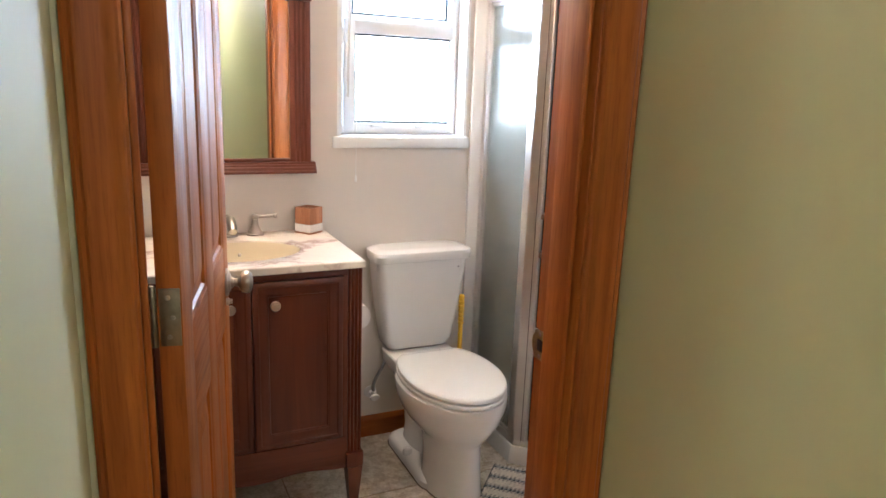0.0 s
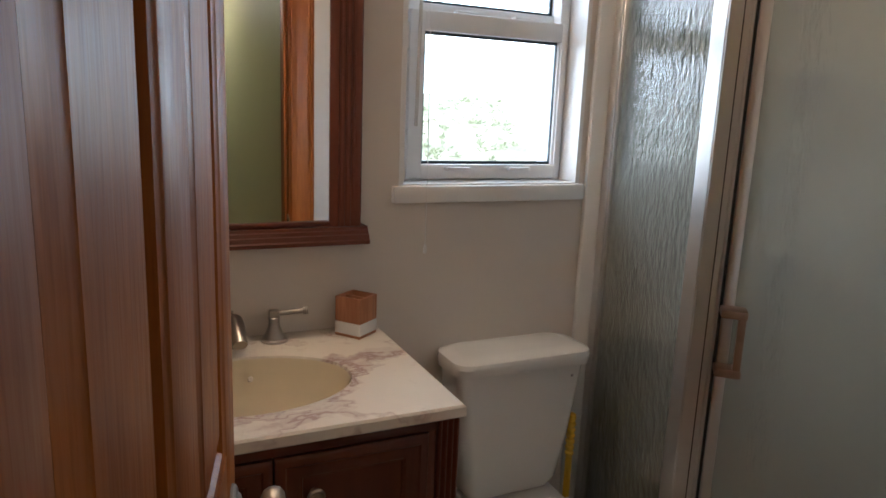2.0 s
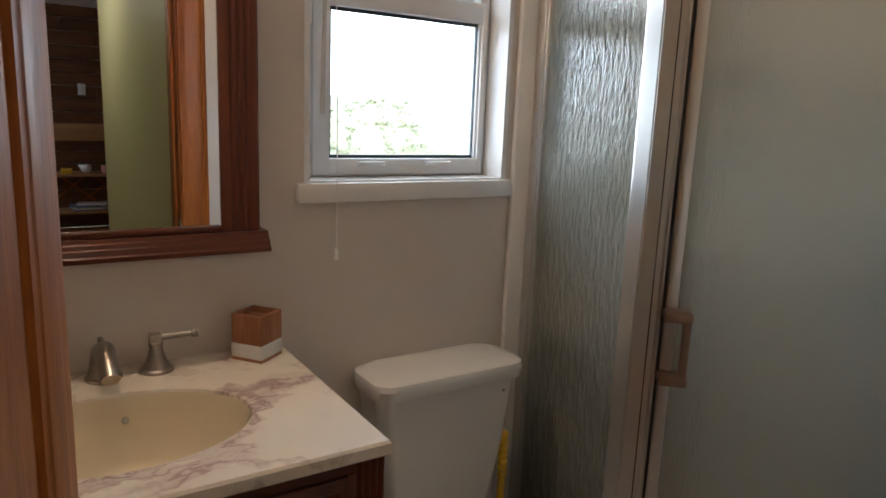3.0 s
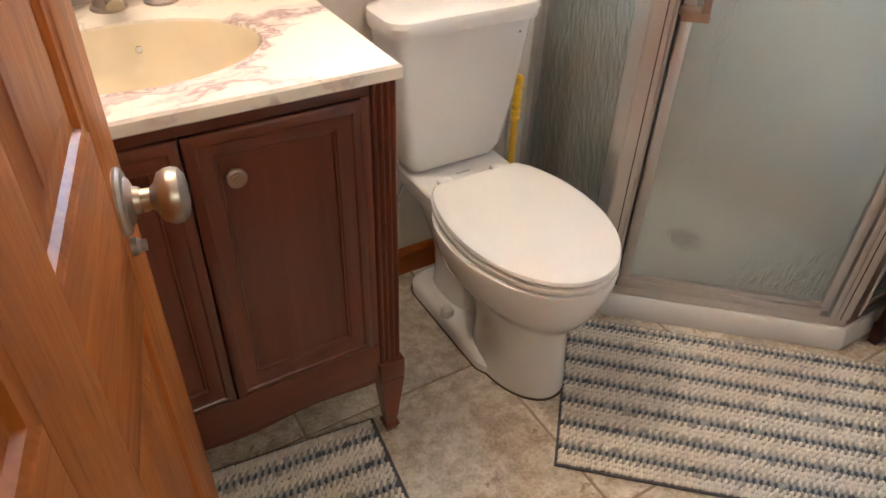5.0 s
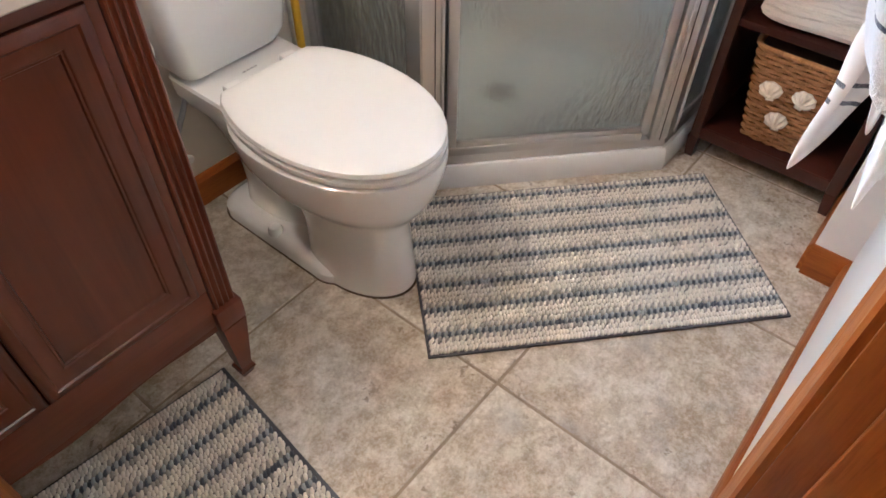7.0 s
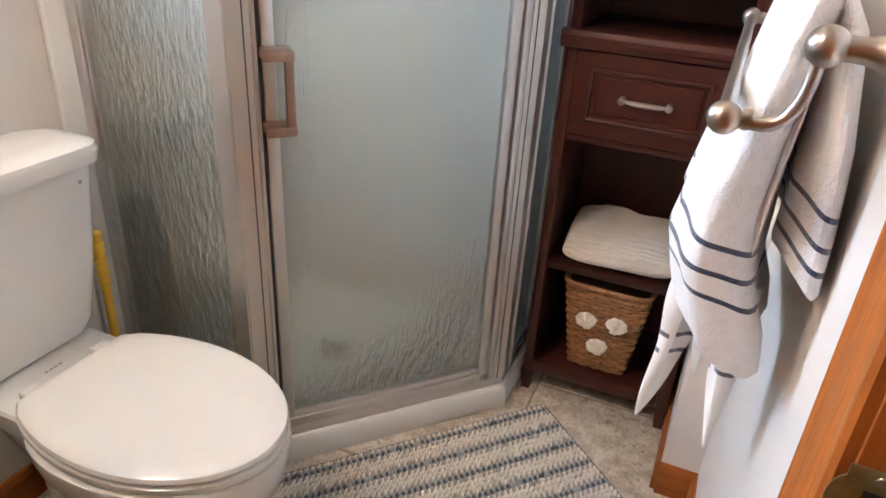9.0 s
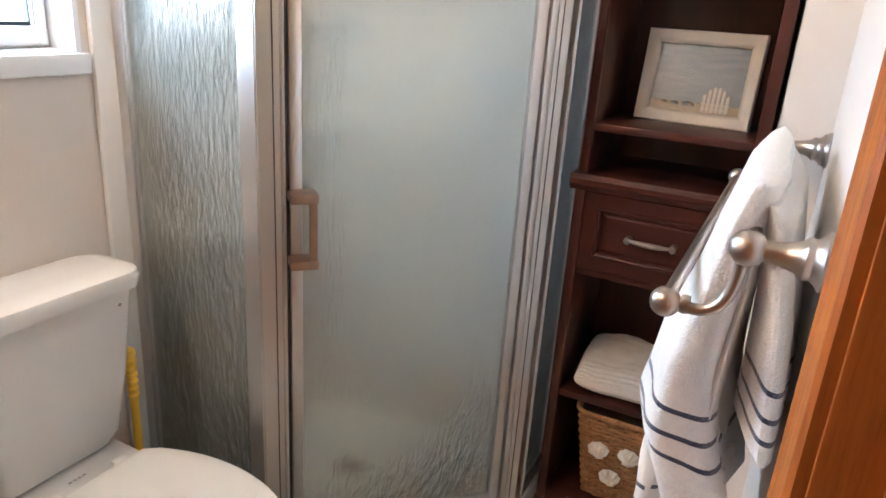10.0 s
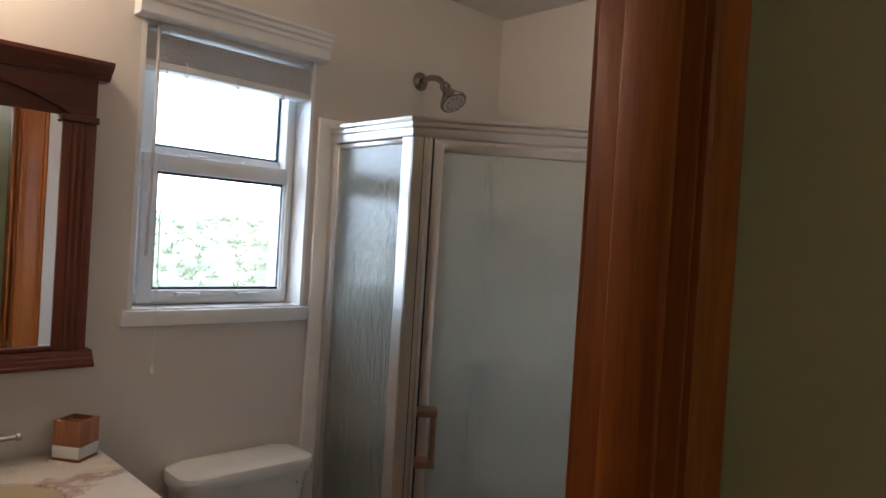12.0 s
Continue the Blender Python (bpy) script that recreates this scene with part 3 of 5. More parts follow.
def glass_frame(a, b, z0, z1, w, depth, name, parent, inset=0.0):
    d = (b - a).normalized()
    ang = math.degrees(math.atan2(d.y, d.x))
    m = pose(a.x, a.y, 0, 0, 0, ang)
    L = (b - a).length
    f = part(name, moved(frame_bars(inset, L - inset, -depth / 2, depth / 2, z0, z1, w, 0.003), m), CHROME, parent)
    g = part("pane", moved(box(inset + w - 0.004, L - inset - w + 0.004, -0.0025, 0.0025, z0 + w - 0.004, z1 - w + 0.004), m), RAIN, f, "rippled rain glass", False)
    g.visible_shadow = False
    return f, m, L


def build_shower():
    s = thing("shower_enclosure", label="corner shower with satin aluminium frame and rippled glass", category="shower")
    # pan with a raised kerb
    b = bar_along([(0.030, 0.0), (0.034, 0.020), (0.028, 0.060), (0.022, 0.068), (-0.030, 0.068), (-0.040, 0.060), (-0.050, 0.030), (-0.050, 0.0)], 0, 0)
    pan = part("shower_pan", b, ACRYLIC, s, "white acrylic shower pan")
    lo = offset_line(-0.045)
    part("pan_floor", prism([(q.x, q.y) for q in lo] + [(SHW_X, BACK)], 0.0, 0.032), ACRYLIC, pan)
    part("drain", lathe([(0.045, 0.0), (0.045, 0.003), (0.038, 0.0045), (0, 0.0045)], 24, None, pose(1.74, 2.36, 0.032)), DARKMETAL, pan)
    # white surround panels on the two walls
    b = box(1.252, SHW_X - 0.012, BACK - 0.016, BACK - 0.0005, 0.0, 1.775, 0.004)
    part("surround_panel", b, ACRYLIC, s, "white acrylic surround panel")
    part("surround_panel", box(SHW_X - 0.012, SHW_X - 0.0005, 1.886, BACK - 0.017, 0.03, 1.775, 0.003), ACRYLIC, s)
    # moulded corner shelves
    for z in (0.98, 1.28, 1.52):
        pts = [(SHW_X - 0.012, BACK - 0.012)] + [(SHW_X - 0.012 - 0.125 * math.sin(a), BACK - 0.012 - 0.125 * math.cos(a)) for a in [i * math.pi / 20 for i in range(11)]]
        shelf = part("corner_shelf", prism(pts, z, z + 0.022, bevel=0.004), ACRYLIC, s)
    # rails
    part("header", bar_along([(-0.020, 1.700), (0.016, 1.700), (0.018, 1.706), (0.018, 1.722), (0.022, 1.728), (0.022, 1.738), (0.027, 1.744), (0.027, 1.752), (-0.020, 1.752)], 0, 0), CHROME, s)
    part("bottom_rail", bar_along([(-0.020, 0.0685), (0.014, 0.0685), (0.016, 0.074), (0.012, 0.092), (-0.016, 0.092)], 0, 0), CHROME, s)
    z0, z1 = 0.0925, 1.6995
    d01, d12, d23 = (P1 - P0).normalized(), (P2 - P1).normalized(), (P3 - P2).normalized()
    # posts at the wall and the two corners
    part("wall_channel", box(P0.x - 0.014, P0.x + 0.014, BACK - 0.044, BACK - 0.0165, z0, z1, 0.002), CHROME, s)
    part("wall_channel", box(SHW_X - 0.036, SHW_X - 0.0125, P3.y - 0.013, P3.y + 0.013, z0, z1, 0.002), CHROME, s)
    for p, da, db, back in ((P1, d01, d12, 0.034), (P2, d12, d23, 0.026)):
        na, nb = Vector((da.y, -da.x)), Vector((db.y, -db.x))
        o = 0.017
        pts = [p - da * back + na * o, p + (na + nb).normalized() * (o / max(0.2, (na + nb).length / 2)), p + db * 0.046 + nb * o, p + db * 0.046 - nb * o, p - (na + nb).normalized() * o, p - da * back - na * o]
        part("corner_post", prism([tuple(q) for q in pts], z0, z1, bevel=0.0025), CHROME, s)
        q = p + db * 0.040 + nb * 0.0185
        part("post_bead", tube([(q.x, q.y, z0), (q.x, q.y, z1)], 0.004, 8), CHROME, s)
    glass_frame(P0 - Vector((0, 0.034)), P1 - d01 * 0.030, z0 + 0.001, z1 - 0.001, 0.014, 0.016, "side_panel", s)
    glass_frame(P2 + d23 * 0.040, P3 - d23 * 0.034, z0 + 0.001, z1 - 0.001, 0.014, 0.016, "side_panel", s)
    # swinging door with a wide hinge-side stile
    a, c = P1 + d12 * 0.054, P2 - d12 * 0.043
    f, m, L = glass_frame(a, c, z0 + 0.014, z1 - 0.012, 0.025, 0.020, "shower_door", s)
    part("door_gap_seal", moved(box(-0.0065, -0.001, -0.010, 0.006, z0 + 0.002, z1 - 0.002), m), BLACK, s)
    # thin dark tubes on the post faces draw the grooves' shade
    for k in (0.024,):
        q0 = P1 + d12 * k + Vector((d12.y, -d12.x)) * 0.0172
        part("groove_shade", tube([(q0.x, q0.y, z0), (q0.x, q0.y, z1)], 0.0014, 6), GROOVE_SHADE, s)
        q0 = P2 + d12 * (k - 0.036) + Vector((d12.y, -d12.x)) * 0.0172
        part("groove_shade", tube([(q0.x, q0.y, z0), (q0.x, q0.y, z1)], 0.0014, 6), GROOVE_SHADE, s)
    part("jamb_strip", moved(box(L + 0.003, L + 0.016, -0.018, 0.012, z0, z1, 0.002), m), CHROME, s)
    part("drip_rail", moved(box(0.002, L - 0.02, -0.016, -0.0105, z0 + 0.002, z0 + 0.026, 0.002), m), CHROME, f)
    # pull handle
    h = part("pull_handle", moved(box(0.031, 0.047, -0.058, -0.043, 0.836, 0.957, 0.002), m), BRONZE, f, "ribbed bronze-toned pull handle")
    for i in range(5):
        part("rib", moved(box(0.0325 + i * 0.003, 0.034 + i * 0.003, -0.0592, -0.0575, 0.837, 0.956), m), BRONZE, h)
    for z in (0.819, 0.955):
        part("handle_bracket", moved(box(-0.006, 0.049, -0.060, -0.0105, z, z + 0.019, 0.003), m), BRONZE, h)
        for dz in (0.006, 0.0115):
            part("rib", moved(box(-0.0065, 0.0495, -0.0606, -0.0115, z + dz, z + dz + 0.0015), m), BRONZE, h)


def build_shower_head():
    s = thing("wall_shower", 1.655, BACK, 1.965, 0, "dark nickel shower head on a bent wall arm", "shower head")
    part("flange", lathe([(0.032, 0.001), (0.031, 0.006), (0.024, 0.012), (0.012, 0.015)], 24, None, pose(0, 0, 0, 90, 0, 0)), DARKMETAL, s)
    arm = bez([(0, -0.01, 0), (0, -0.06, 0.012), (0, -0.095, 0.008), (0, -0.125, -0.030)], 10)
    part("arm", tube(arm, 0.0105, 12), DARKMETAL, s)
    m = pose(0, -0.122, -0.026, 180 - 38, 0, 0)
    part("head", lathe([(0.012, -0.006), (0.017, 0.004), (0.018, 0.014), (0.014, 0.020), (0.017, 0.030), (0.030, 0.052), (0.043, 0.070), (0.046, 0.078), (0.043, 0.084), (0.0, 0.084)], 28, None, m), DARKMETAL, s)
    face = part("spray_face", lathe([(0.038, 0.0842), (0.036, 0.0865), (0, 0.0865)], 24, None, m), CHROME, s)
    for i in range(10):
        a = i * math.pi / 5
        part("nozzle", lathe([(0.003, 0.0865), (0.002, 0.0895), (0, 0.0895)], 8, None, m @ pose(0.026 * math.cos(a), 0.026 * math.sin(a), 0)), DARKMETAL, face)


DARKMETAL = plain("dark_nickel", (0.33, 0.29, 0.25), 0.26, 1.0, vary=0.15, scale=40, relief=0.04)
build_shower()
build_shower_head()

# ---- vanity ----
VX0, VX1, VF, VTOP = -0.012, 0.670, 2.172, 0.867


def marble():
    m, t, p = nodes_of("cultured_marble")
    v = coords(t)
    warp = noise_tex(t, v, 3.2, 5, 0.6, 0.8)
    add = t.nodes.new("ShaderNodeVectorMath")
    add.operation = "MULTIPLY_ADD"
    t.links.new(v, add.inputs[0])
    add.inputs[1].default_value = (1, 1.6, 1)
    cmb = t.nodes.new("ShaderNodeCombineXYZ")
    t.links.new(warp, cmb.inputs[0])
    t.links.new(noise_tex(t, v, 5.0, 4, 0.6), cmb.inputs[1])
    t.links.new(cmb.outputs[0], add.inputs[2])
    n = noise_tex(t, add.outputs[0], 2.9, 6, 0.58, 0.6)
    # veins lie where the warped noise passes its middle value
    vein = ramp(t, n, [(0.40, (0, 0, 0)), (0.475, (0.55, 0.55, 0.55)), (0.500, (1, 1, 1)), (0.53, (0.4, 0.4, 0.4)), (0.60, (0, 0, 0))])
    patch = ramp(t, noise_tex(t, add.outputs[0], 2.4, 3), [(0.42, (0, 0, 0)), (0.54, (1, 1, 1))])
    fac = mix(t, 1.0, vein, patch, "MULTIPLY")
    c = mix(t, fac, (0.80, 0.745, 0.66), (0.41, 0.29, 0.265))
    t.links.new(c, p.inputs["Base Color"])
    p.inputs["Roughness"].default_value = 0.16
    p.inputs["Coat Weight"].default_value = 0.4
    return m


MARBLE = marble()
BOWL = plain("cream_basin", (0.76, 0.67, 0.50), 0.14, vary=0.02, relief=0.0, coat=0.5)


def build_countertop():
    c = thing("countertop", label="cream cultured-marble vanity top with pink veins and oval basin", category="countertop")
    cx, cy, rx, ry, n = 0.330, 2.398, 0.190, 0.138, 64
    def on_rect(a):
        dx, dy = math.cos(a), math.sin(a)
        k = min(((VX1 if dx > 0 else VX0) - cx) / dx if abs(dx) > 1e-6 else 9, ((BACK - 0.001 if dy > 0 else VF) - cy) / dy if abs(dy) > 1e-6 else 9)
        return cx + dx * k, cy + dy * k
    # rays through the corners keep the rectangle's corners sharp
    corners = sorted(math.atan2(y - cy, x - cx) % (2 * math.pi) for x in (VX0, VX1) for y in (VF, BACK - 0.001))
    angles = sorted([2 * math.pi * i / n for i in range(n)] + corners)
    def ell(k, z):
        return [(cx + rx * k * math.cos(a), cy + ry * k * math.sin(a), z) for a in angles]
    def rect(z, inset=0.0):
        out = []
        for a in angles:
            x, y = on_rect(a)
            out.append((min(max(x, VX0 + inset), VX1 - inset), min(max(y, VF + inset), BACK - 0.001 - inset), z))
        return out
    b = loft([ell(1.0, VTOP - 0.006), ell(1.015, VTOP - 0.001), ell(1.04, VTOP), rect(VTOP, 0.004), rect(VTOP - 0.004), rect(VTOP - 0.021), rect(VTOP - 0.024, 0.003)], None, True, False)
    part("counter_slab", b, MARBLE, c)
    bowl = [(1.0, -0.006), (0.985, -0.014), (0.96, -0.035), (0.90, -0.075), (0.78, -0.108), (0.55, -0.128), (0.25, -0.136), (0.10, -0.137)]
    bb = loft([ell(k, VTOP + z) for k, z in bowl], None, True, False)
    part("basin", bb, BOWL, c, "glossy cream oval basin")
    part("drain_ring", lathe([(0.031, 0.0), (0.031, 0.003), (0.024, 0.003), (0.020, 0.001), (0.0, 0.001)], 24, None, pose(cx, cy, VTOP - 0.138)), NICKEL, c)
    part("overflow_hole", lathe([(0.006, 0), (0.005, 0.0015), (0.0, 0.0015)], 16, None, pose(cx + 0.02, cy + 0.126, VTOP - 0.045, 70, 0, 0)), NICKEL, c)


def raised_door(x0, x1, z0, z1, y, parent):
    """A cabinet door with mitred frame, ogee steps and a sunk flat panel; front at y."""
    rings = []
    for k, o in ((0, 0.019), (0, 0.003), (0.003, 0.0), (0.008, -0.002), (0.016, -0.002), (0.019, 0.0005), (0.022, 0.0008), (0.040, 0.0055), (0.043, 0.0085), (0.046, 0.0088), (0.048, 0.0120), (0.052, 0.0128), (0.060, 0.0132)):
        rings.append([(x0 + k, y + o, z0 + k), (x1 - k, y + o, z0 + k), (x1 - k, y + o, z1 - k), (x0 + k, y + o, z1 - k)])
    return part("cabinet_door", loft(rings), CHERRY, parent)


def build_vanity():
    v = thing("vanity_cabinet", label="reddish cherry-stained bathroom vanity with two panel doors and fluted corner posts", category="vanity cabinet")
    zt, x0, x1, yf = VTOP - 0.0245, 0.004, 0.663, 2.184
    for a in (x0 + 0.004, x1 - 0.022):
        part("side_panel", box(a, a + 0.018, yf + 0.016, BACK - 0.004, 0.195, zt, 0.001), CHERRY, v)
    part("back_panel", box(x0 + 0.0225, x1 - 0.0225, BACK - 0.012, BACK - 0.004, 0.195, zt), CHERRY, v)
    part("floor_panel", box(x0 + 0.0225, x1 - 0.0225, yf + 0.016, BACK - 0.0125, 0.195, 0.212), CHERRY_X, v)
    part("top_rail", box(x0 + 0.044, x1 - 0.044, yf + 0.001, yf + 0.0155, 0.822, zt, 0.001), CHERRY_X, v)
    part("bottom_rail", box(x0 + 0.044, x1 - 0.044, yf + 0.001, yf + 0.0155, 0.190, 0.284, 0.002), CHERRY_X, v)
    part("end_stile", box(x1 - 0.060, x1 - 0.0445, yf + 0.001, yf + 0.0155, 0.2845, 0.8215, 0.001), CHERRY, v)
    part("end_stile", box(x0 + 0.0445, x0 + 0.060, yf + 0.001, yf + 0.0155, 0.2845, 0.8215, 0.001), CHERRY, v)
    for a, c, kx in ((x0 + 0.0605, 0.3285, 0.268), (0.3315, x1 - 0.0605, 0.394)):
        d = raised_door(a, c, 0.287, 0.819, yf - 0.004, v)
        part("door_knob", lathe([(0.006, 0.0), (0.0055, 0.010), (0.009, 0.014), (0.0150, 0.018), (0.0155, 0.022), (0.013, 0.0255), (0.009, 0.0255), (0.0085, 0.027), (0.0, 0.028)], 24, None, pose(kx, yf - 0.003, 0.752, 90, 0, 0)), NICKEL, d, "round brushed nickel knob")
    for s, px in ((1, x1), (-1, x0)):
        # fluted post: a cross-section with shallow coves
        w = 0.043
        pts = [(0, 0.030), (0, 0.004), (0.003, 0.0)]
        for i in range(3):
            u = 0.006 + i * 0.0115
            pts += [(u, 0.0), (u + 0.002, 0.0035), (u + 0.0045, 0.005), (u + 0.007, 0.0035), (u + 0.009, 0.0)]
        pts += [(w - 0.003, 0.0), (w, 0.003), (w, 0.030)]
        post = part("fluted_post", prism([(px - s * w + s * u, yf - 0.003 + q) for u, q in pts], 0.2305, zt), CHERRY, v)
        part("plinth_block", box(min(px - s * w, px) - 0.007, max(px - s * w, px) + 0.007, yf - 0.012, yf + 0.042, 0.178, 0.230, 0.004), CHERRY, v)
        cx = px - s * w / 2
        rings = []
        for z, k in ((0.1775, 0.025), (0.16, 0.024), (0.045, 0.014), (0.026, 0.0115), (0.024, 0.016), (0.016, 0.017), (0.010, 0.014), (0.0, 0.012)):
            rings.append([(cx - k, yf + 0.013 - k, z), (cx + k, yf + 0.013 - k, z), (cx + k, yf + 0.013 + k, z), (cx - k, yf + 0.013 + k, z)])
        part("foot", loft(rings), CHERRY, v, "tapered turned foot")
        part("rear_foot", box(cx - 0.018, cx + 0.018, BACK - 0.05, BACK - 0.014, 0.0, 0.1945, 0.002), CHERRY, v)
    # recessed end panel on the side that faces the toilet
    part("end_panel", box(x1 - 0.0035, x1 - 0.0005, yf + 0.045, BACK - 0.03, 0.23, zt - 0.02, 0.001), CHERRY, v)
    # scalloped apron below the bottom rail
    pts = [(x0 + 0.05, 0.1895)] + [(x0 + 0.05 + i * (x1 - x0 - 0.1) / 16, 0.185 - 0.012 * math.cos(math.pi * i / 8) ** 2) for i in range(17)] + [(x1 - 0.05, 0.1895)]
    part("apron", prism(pts, yf + 0.003, yf + 0.014, "y"), CHERRY_X, v)


def build_faucet():
    f = thing("faucet", 0.330, 2.618, VTOP, 0, "brushed nickel widespread faucet with two lever handles", "faucet")
    base = [(0.030, 0.0), (0.030, 0.005), (0.025, 0.008), (0.024, 0.012), (0.019, 0.018), (0.0135, 0.032), (0.0115, 0.042), (0.0115, 0.050)]
    for s in (-1, 1):
        h = part("handle_base", lathe(base + [(0.0125, 0.051), (0.0125, 0.054), (0.010, 0.056)], 28, None, pose(s * 0.088, 0, 0)), NICKEL, f)
        b = box(-0.011, 0.011, -0.010, 0.010, 0.054, 0.070, 0.003)
        tube([(0.008, 0, 0.0625), (0.030, 0, 0.0635), (0.064, 0, 0.066)], 0.0055, 12, b)
        lathe([(0.0068, 0), (0.0085, 0.001), (0.0085, 0.007), (0.0068, 0.008), (0.0085, 0.009), (0.0085, 0.011), (0.0, 0.0115)], 14, b, pose(0.062, 0, 0.066, 0, 88, 0))
        m = pose(s * 0.088, 0, 0, 0, 0, -8 if s > 0 else 188)
        part("lever", moved(b, m), NICKEL, h)
    sp = part("spout_base", lathe([(0.031, 0.0), (0.031, 0.005), (0.026, 0.008), (0.0235, 0.020), (0.021, 0.034), (0.0, 0.045)], 28), NICKEL, f)
    pts = bez([(0, 0.004, 0.012), (0, 0.0, 0.062), (0, -0.030, 0.070), (0, -0.075, 0.058), (0, -0.105, 0.034)], 12)
    part("spout", tube(pts, [0.021, 0.021, 0.0205, 0.020, 0.019, 0.0185, 0.018, 0.0172, 0.0165, 0.016, 0.0155, 0.015, 0.0145], 18), NICKEL, f)
    part("lift_rod", lathe([(0.0025, 0.0), (0.0025, 0.045), (0.005, 0.050), (0.005, 0.060), (0.0, 0.062)], 12, None, pose(0, 0.018, 0.01)), NICKEL, f)


def build_toothbrush_holder():
    h = thing("toothbrush_holder", 0.603, 2.611, VTOP, 37, "square acacia-wood and white ceramic toothbrush holder on the vanity top", "toothbrush holder")
    s = 0.034
    part("wooden_foot", box(-s, s, -s, s, 0.0, 0.006, 0.001), ACACIA, h)
    part("ceramic_band", box(-s - 0.0008, s + 0.0008, -s - 0.0008, s + 0.0008, 0.0062, 0.034, 0.002), PORCELAIN, h, "white glazed ceramic band")
    b = bmesh.new()
    for x0, x1, y0, y1 in ((-s, -s + 0.006, -s, s), (s - 0.006, s, -s, s), (-s + 0.006, s - 0.006, -s, -s + 0.006), (-s + 0.006, s - 0.006, s - 0.006, s)):
        box(x0, x1, y0, y1, 0.0342, 0.092, 0.0008, b)
    part("wooden_sleeve", b, ACACIA, h)
    part("divider", box(-0.002, 0.002, -s + 0.0062, s - 0.0062, 0.04, 0.089), ACACIA, h)
    # bottom coloured near-black for the shade down in the well
    part("well_bottom", box(-s + 0.0062, s - 0.0062, -s + 0.0062, s - 0.0062, 0.0345, 0.0395), DARK, h)


def build_mirror():
    m = thing("wall_mirror", label="cherry-stained framed wall mirror with cornice above the vanity", category="mirror")
    cx, hw, y1 = 0.328, 0.290, BACK - 0.0005
    y0 = BACK - 0.040
    x0, x1 = cx - hw, cx + hw
    gz0, gz1 = 1.1240, 1.6600
    glass, t, p = nodes_of("mirror_glass")
    p.inputs["Base Color"].default_value = (0.86, 0.87, 0.87, 1)
    p.inputs["Metallic"].default_value, p.inputs["Roughness"].default_value = 1.0, 0.012
    part("mirror_pane", box(x0 + 0.064, x1 - 0.064, y0 + 0.016, y1, gz0 - 0.004, gz1), glass, m, "clear silvered mirror glass", False)
    for s, px in ((1, x1), (-1, x0)):
        w = 0.070
        pts = [(0, 0.038), (0, 0.012), (0.006, 0.006), (0.012, 0.003)]
        for i in range(3):
            u = 0.016 + i * 0.014
            pts += [(u, 0.001), (u + 0.003, 0.004), (u + 0.007, 0.004), (u + 0.010, 0.001)]
        pts += [(w - 0.004, 0.0), (w, 0.003), (w, 0.038)]
        part("column", prism([(px - s * w + s * u, y0 + q) for u, q in pts], 1.1145, 1.6455), CHERRY, m)
        part("capital", box(min(px, px - s * (w + 0.003)) - 0.003, max(px, px - s * (w + 0.003)) + 0.003, y0 - 0.008, y1, 1.6460, 1.6620, 0.003), CHERRY_X, m)
    # stepped ledge at the foot
    prof = [(y1, 1.1145), (y0 - 0.004, 1.1145), (y0 - 0.006, 1.1080), (y0 - 0.010, 1.1060), (y0 - 0.012, 1.0990), (y0 - 0.017, 1.0970), (y0 - 0.019, 1.0880), (y0 - 0.024, 1.0850), (y0 - 0.024, 1.0770), (y1, 1.0770)]
    part("bottom_ledge", prism(prof, x0 - 0.014, x1 + 0.014, "x"), CHERRY_X, m)
    part("lower_rail", box(x0 + 0.0705, x1 - 0.0705, y0 + 0.004, y1, 1.1150, 1.1260, 0.002), CHERRY_X, m)
    # arched header and the cornice
    n = 20
    arch = [(x0 + 0.002, 1.6625), (x0 + 0.058, 1.6625)] + [(x0 + 0.058 + (2 * hw - 0.116) * i / n, 1.6625 + 0.062 * math.sin(math.pi * i / n) ** 0.8) for i in range(1, n)] + [(x1 - 0.058, 1.6625), (x1 - 0.002, 1.6625), (x1 - 0.002, 1.7500), (x0 + 0.002, 1.7500)]
    part("arched_header", prism(arch, y0 + 0.002, y0 + 0.018, "y"), CHERRY_X, m)
    part("header_back", box(x0 + 0.004, x1 - 0.004, y0 + 0.020, y1, 1.6605, 1.7500), CHERRY_X, m)
    prof = [(y1, 1.7505), (y0 - 0.002, 1.7505), (y0 - 0.006, 1.7560), (y0 - 0.012, 1.7590), (y0 - 0.014, 1.7660), (y0 - 0.024, 1.7720), (y0 - 0.030, 1.7800), (y0 - 0.034, 1.7820), (y0 - 0.034, 1.7920), (y1, 1.7920)]
    b = bmesh.new()
    rings = [[(x, yy, zz) for yy, zz in prof] for x in (x0 - 0.022, x1 + 0.022)]
    part("cornice", loft(rings, b), CHERRY_X, m)


ACACIA = wood("acacia", (0.30, 0.11, 0.05), (0.52, 0.25, 0.13), "z", 0.5, 40, 0.0)
build_vanity()
build_countertop()
build_faucet()
build_toothbrush_holder()
build_mirror()

# ---- toilet ----
TX = 1.019


def egg(yf, yb, rx, z, n=40, cx=0.0, square=0.0):
    """An outline pointed to the front (yf) and blunter at the back (yb)."""
    ym = yf + (yb - yf) * 0.56
    pts = []
    for i in range(n):
        a = 2 * math.pi * i / n
        c, s = math.cos(a), math.sin(a)
        e = 1.0 if s < 0 else 1.0 - square
        x = math.copysign(abs(c) ** e, c) * rx
        y = ym + (s * (yb - ym) if s > 0 else s * (ym - yf))
        if s > 0:
            y = ym + math.copysign(abs(s) ** e, s) * (yb - ym)
        pts.append((cx + x, y, z))
    return pts


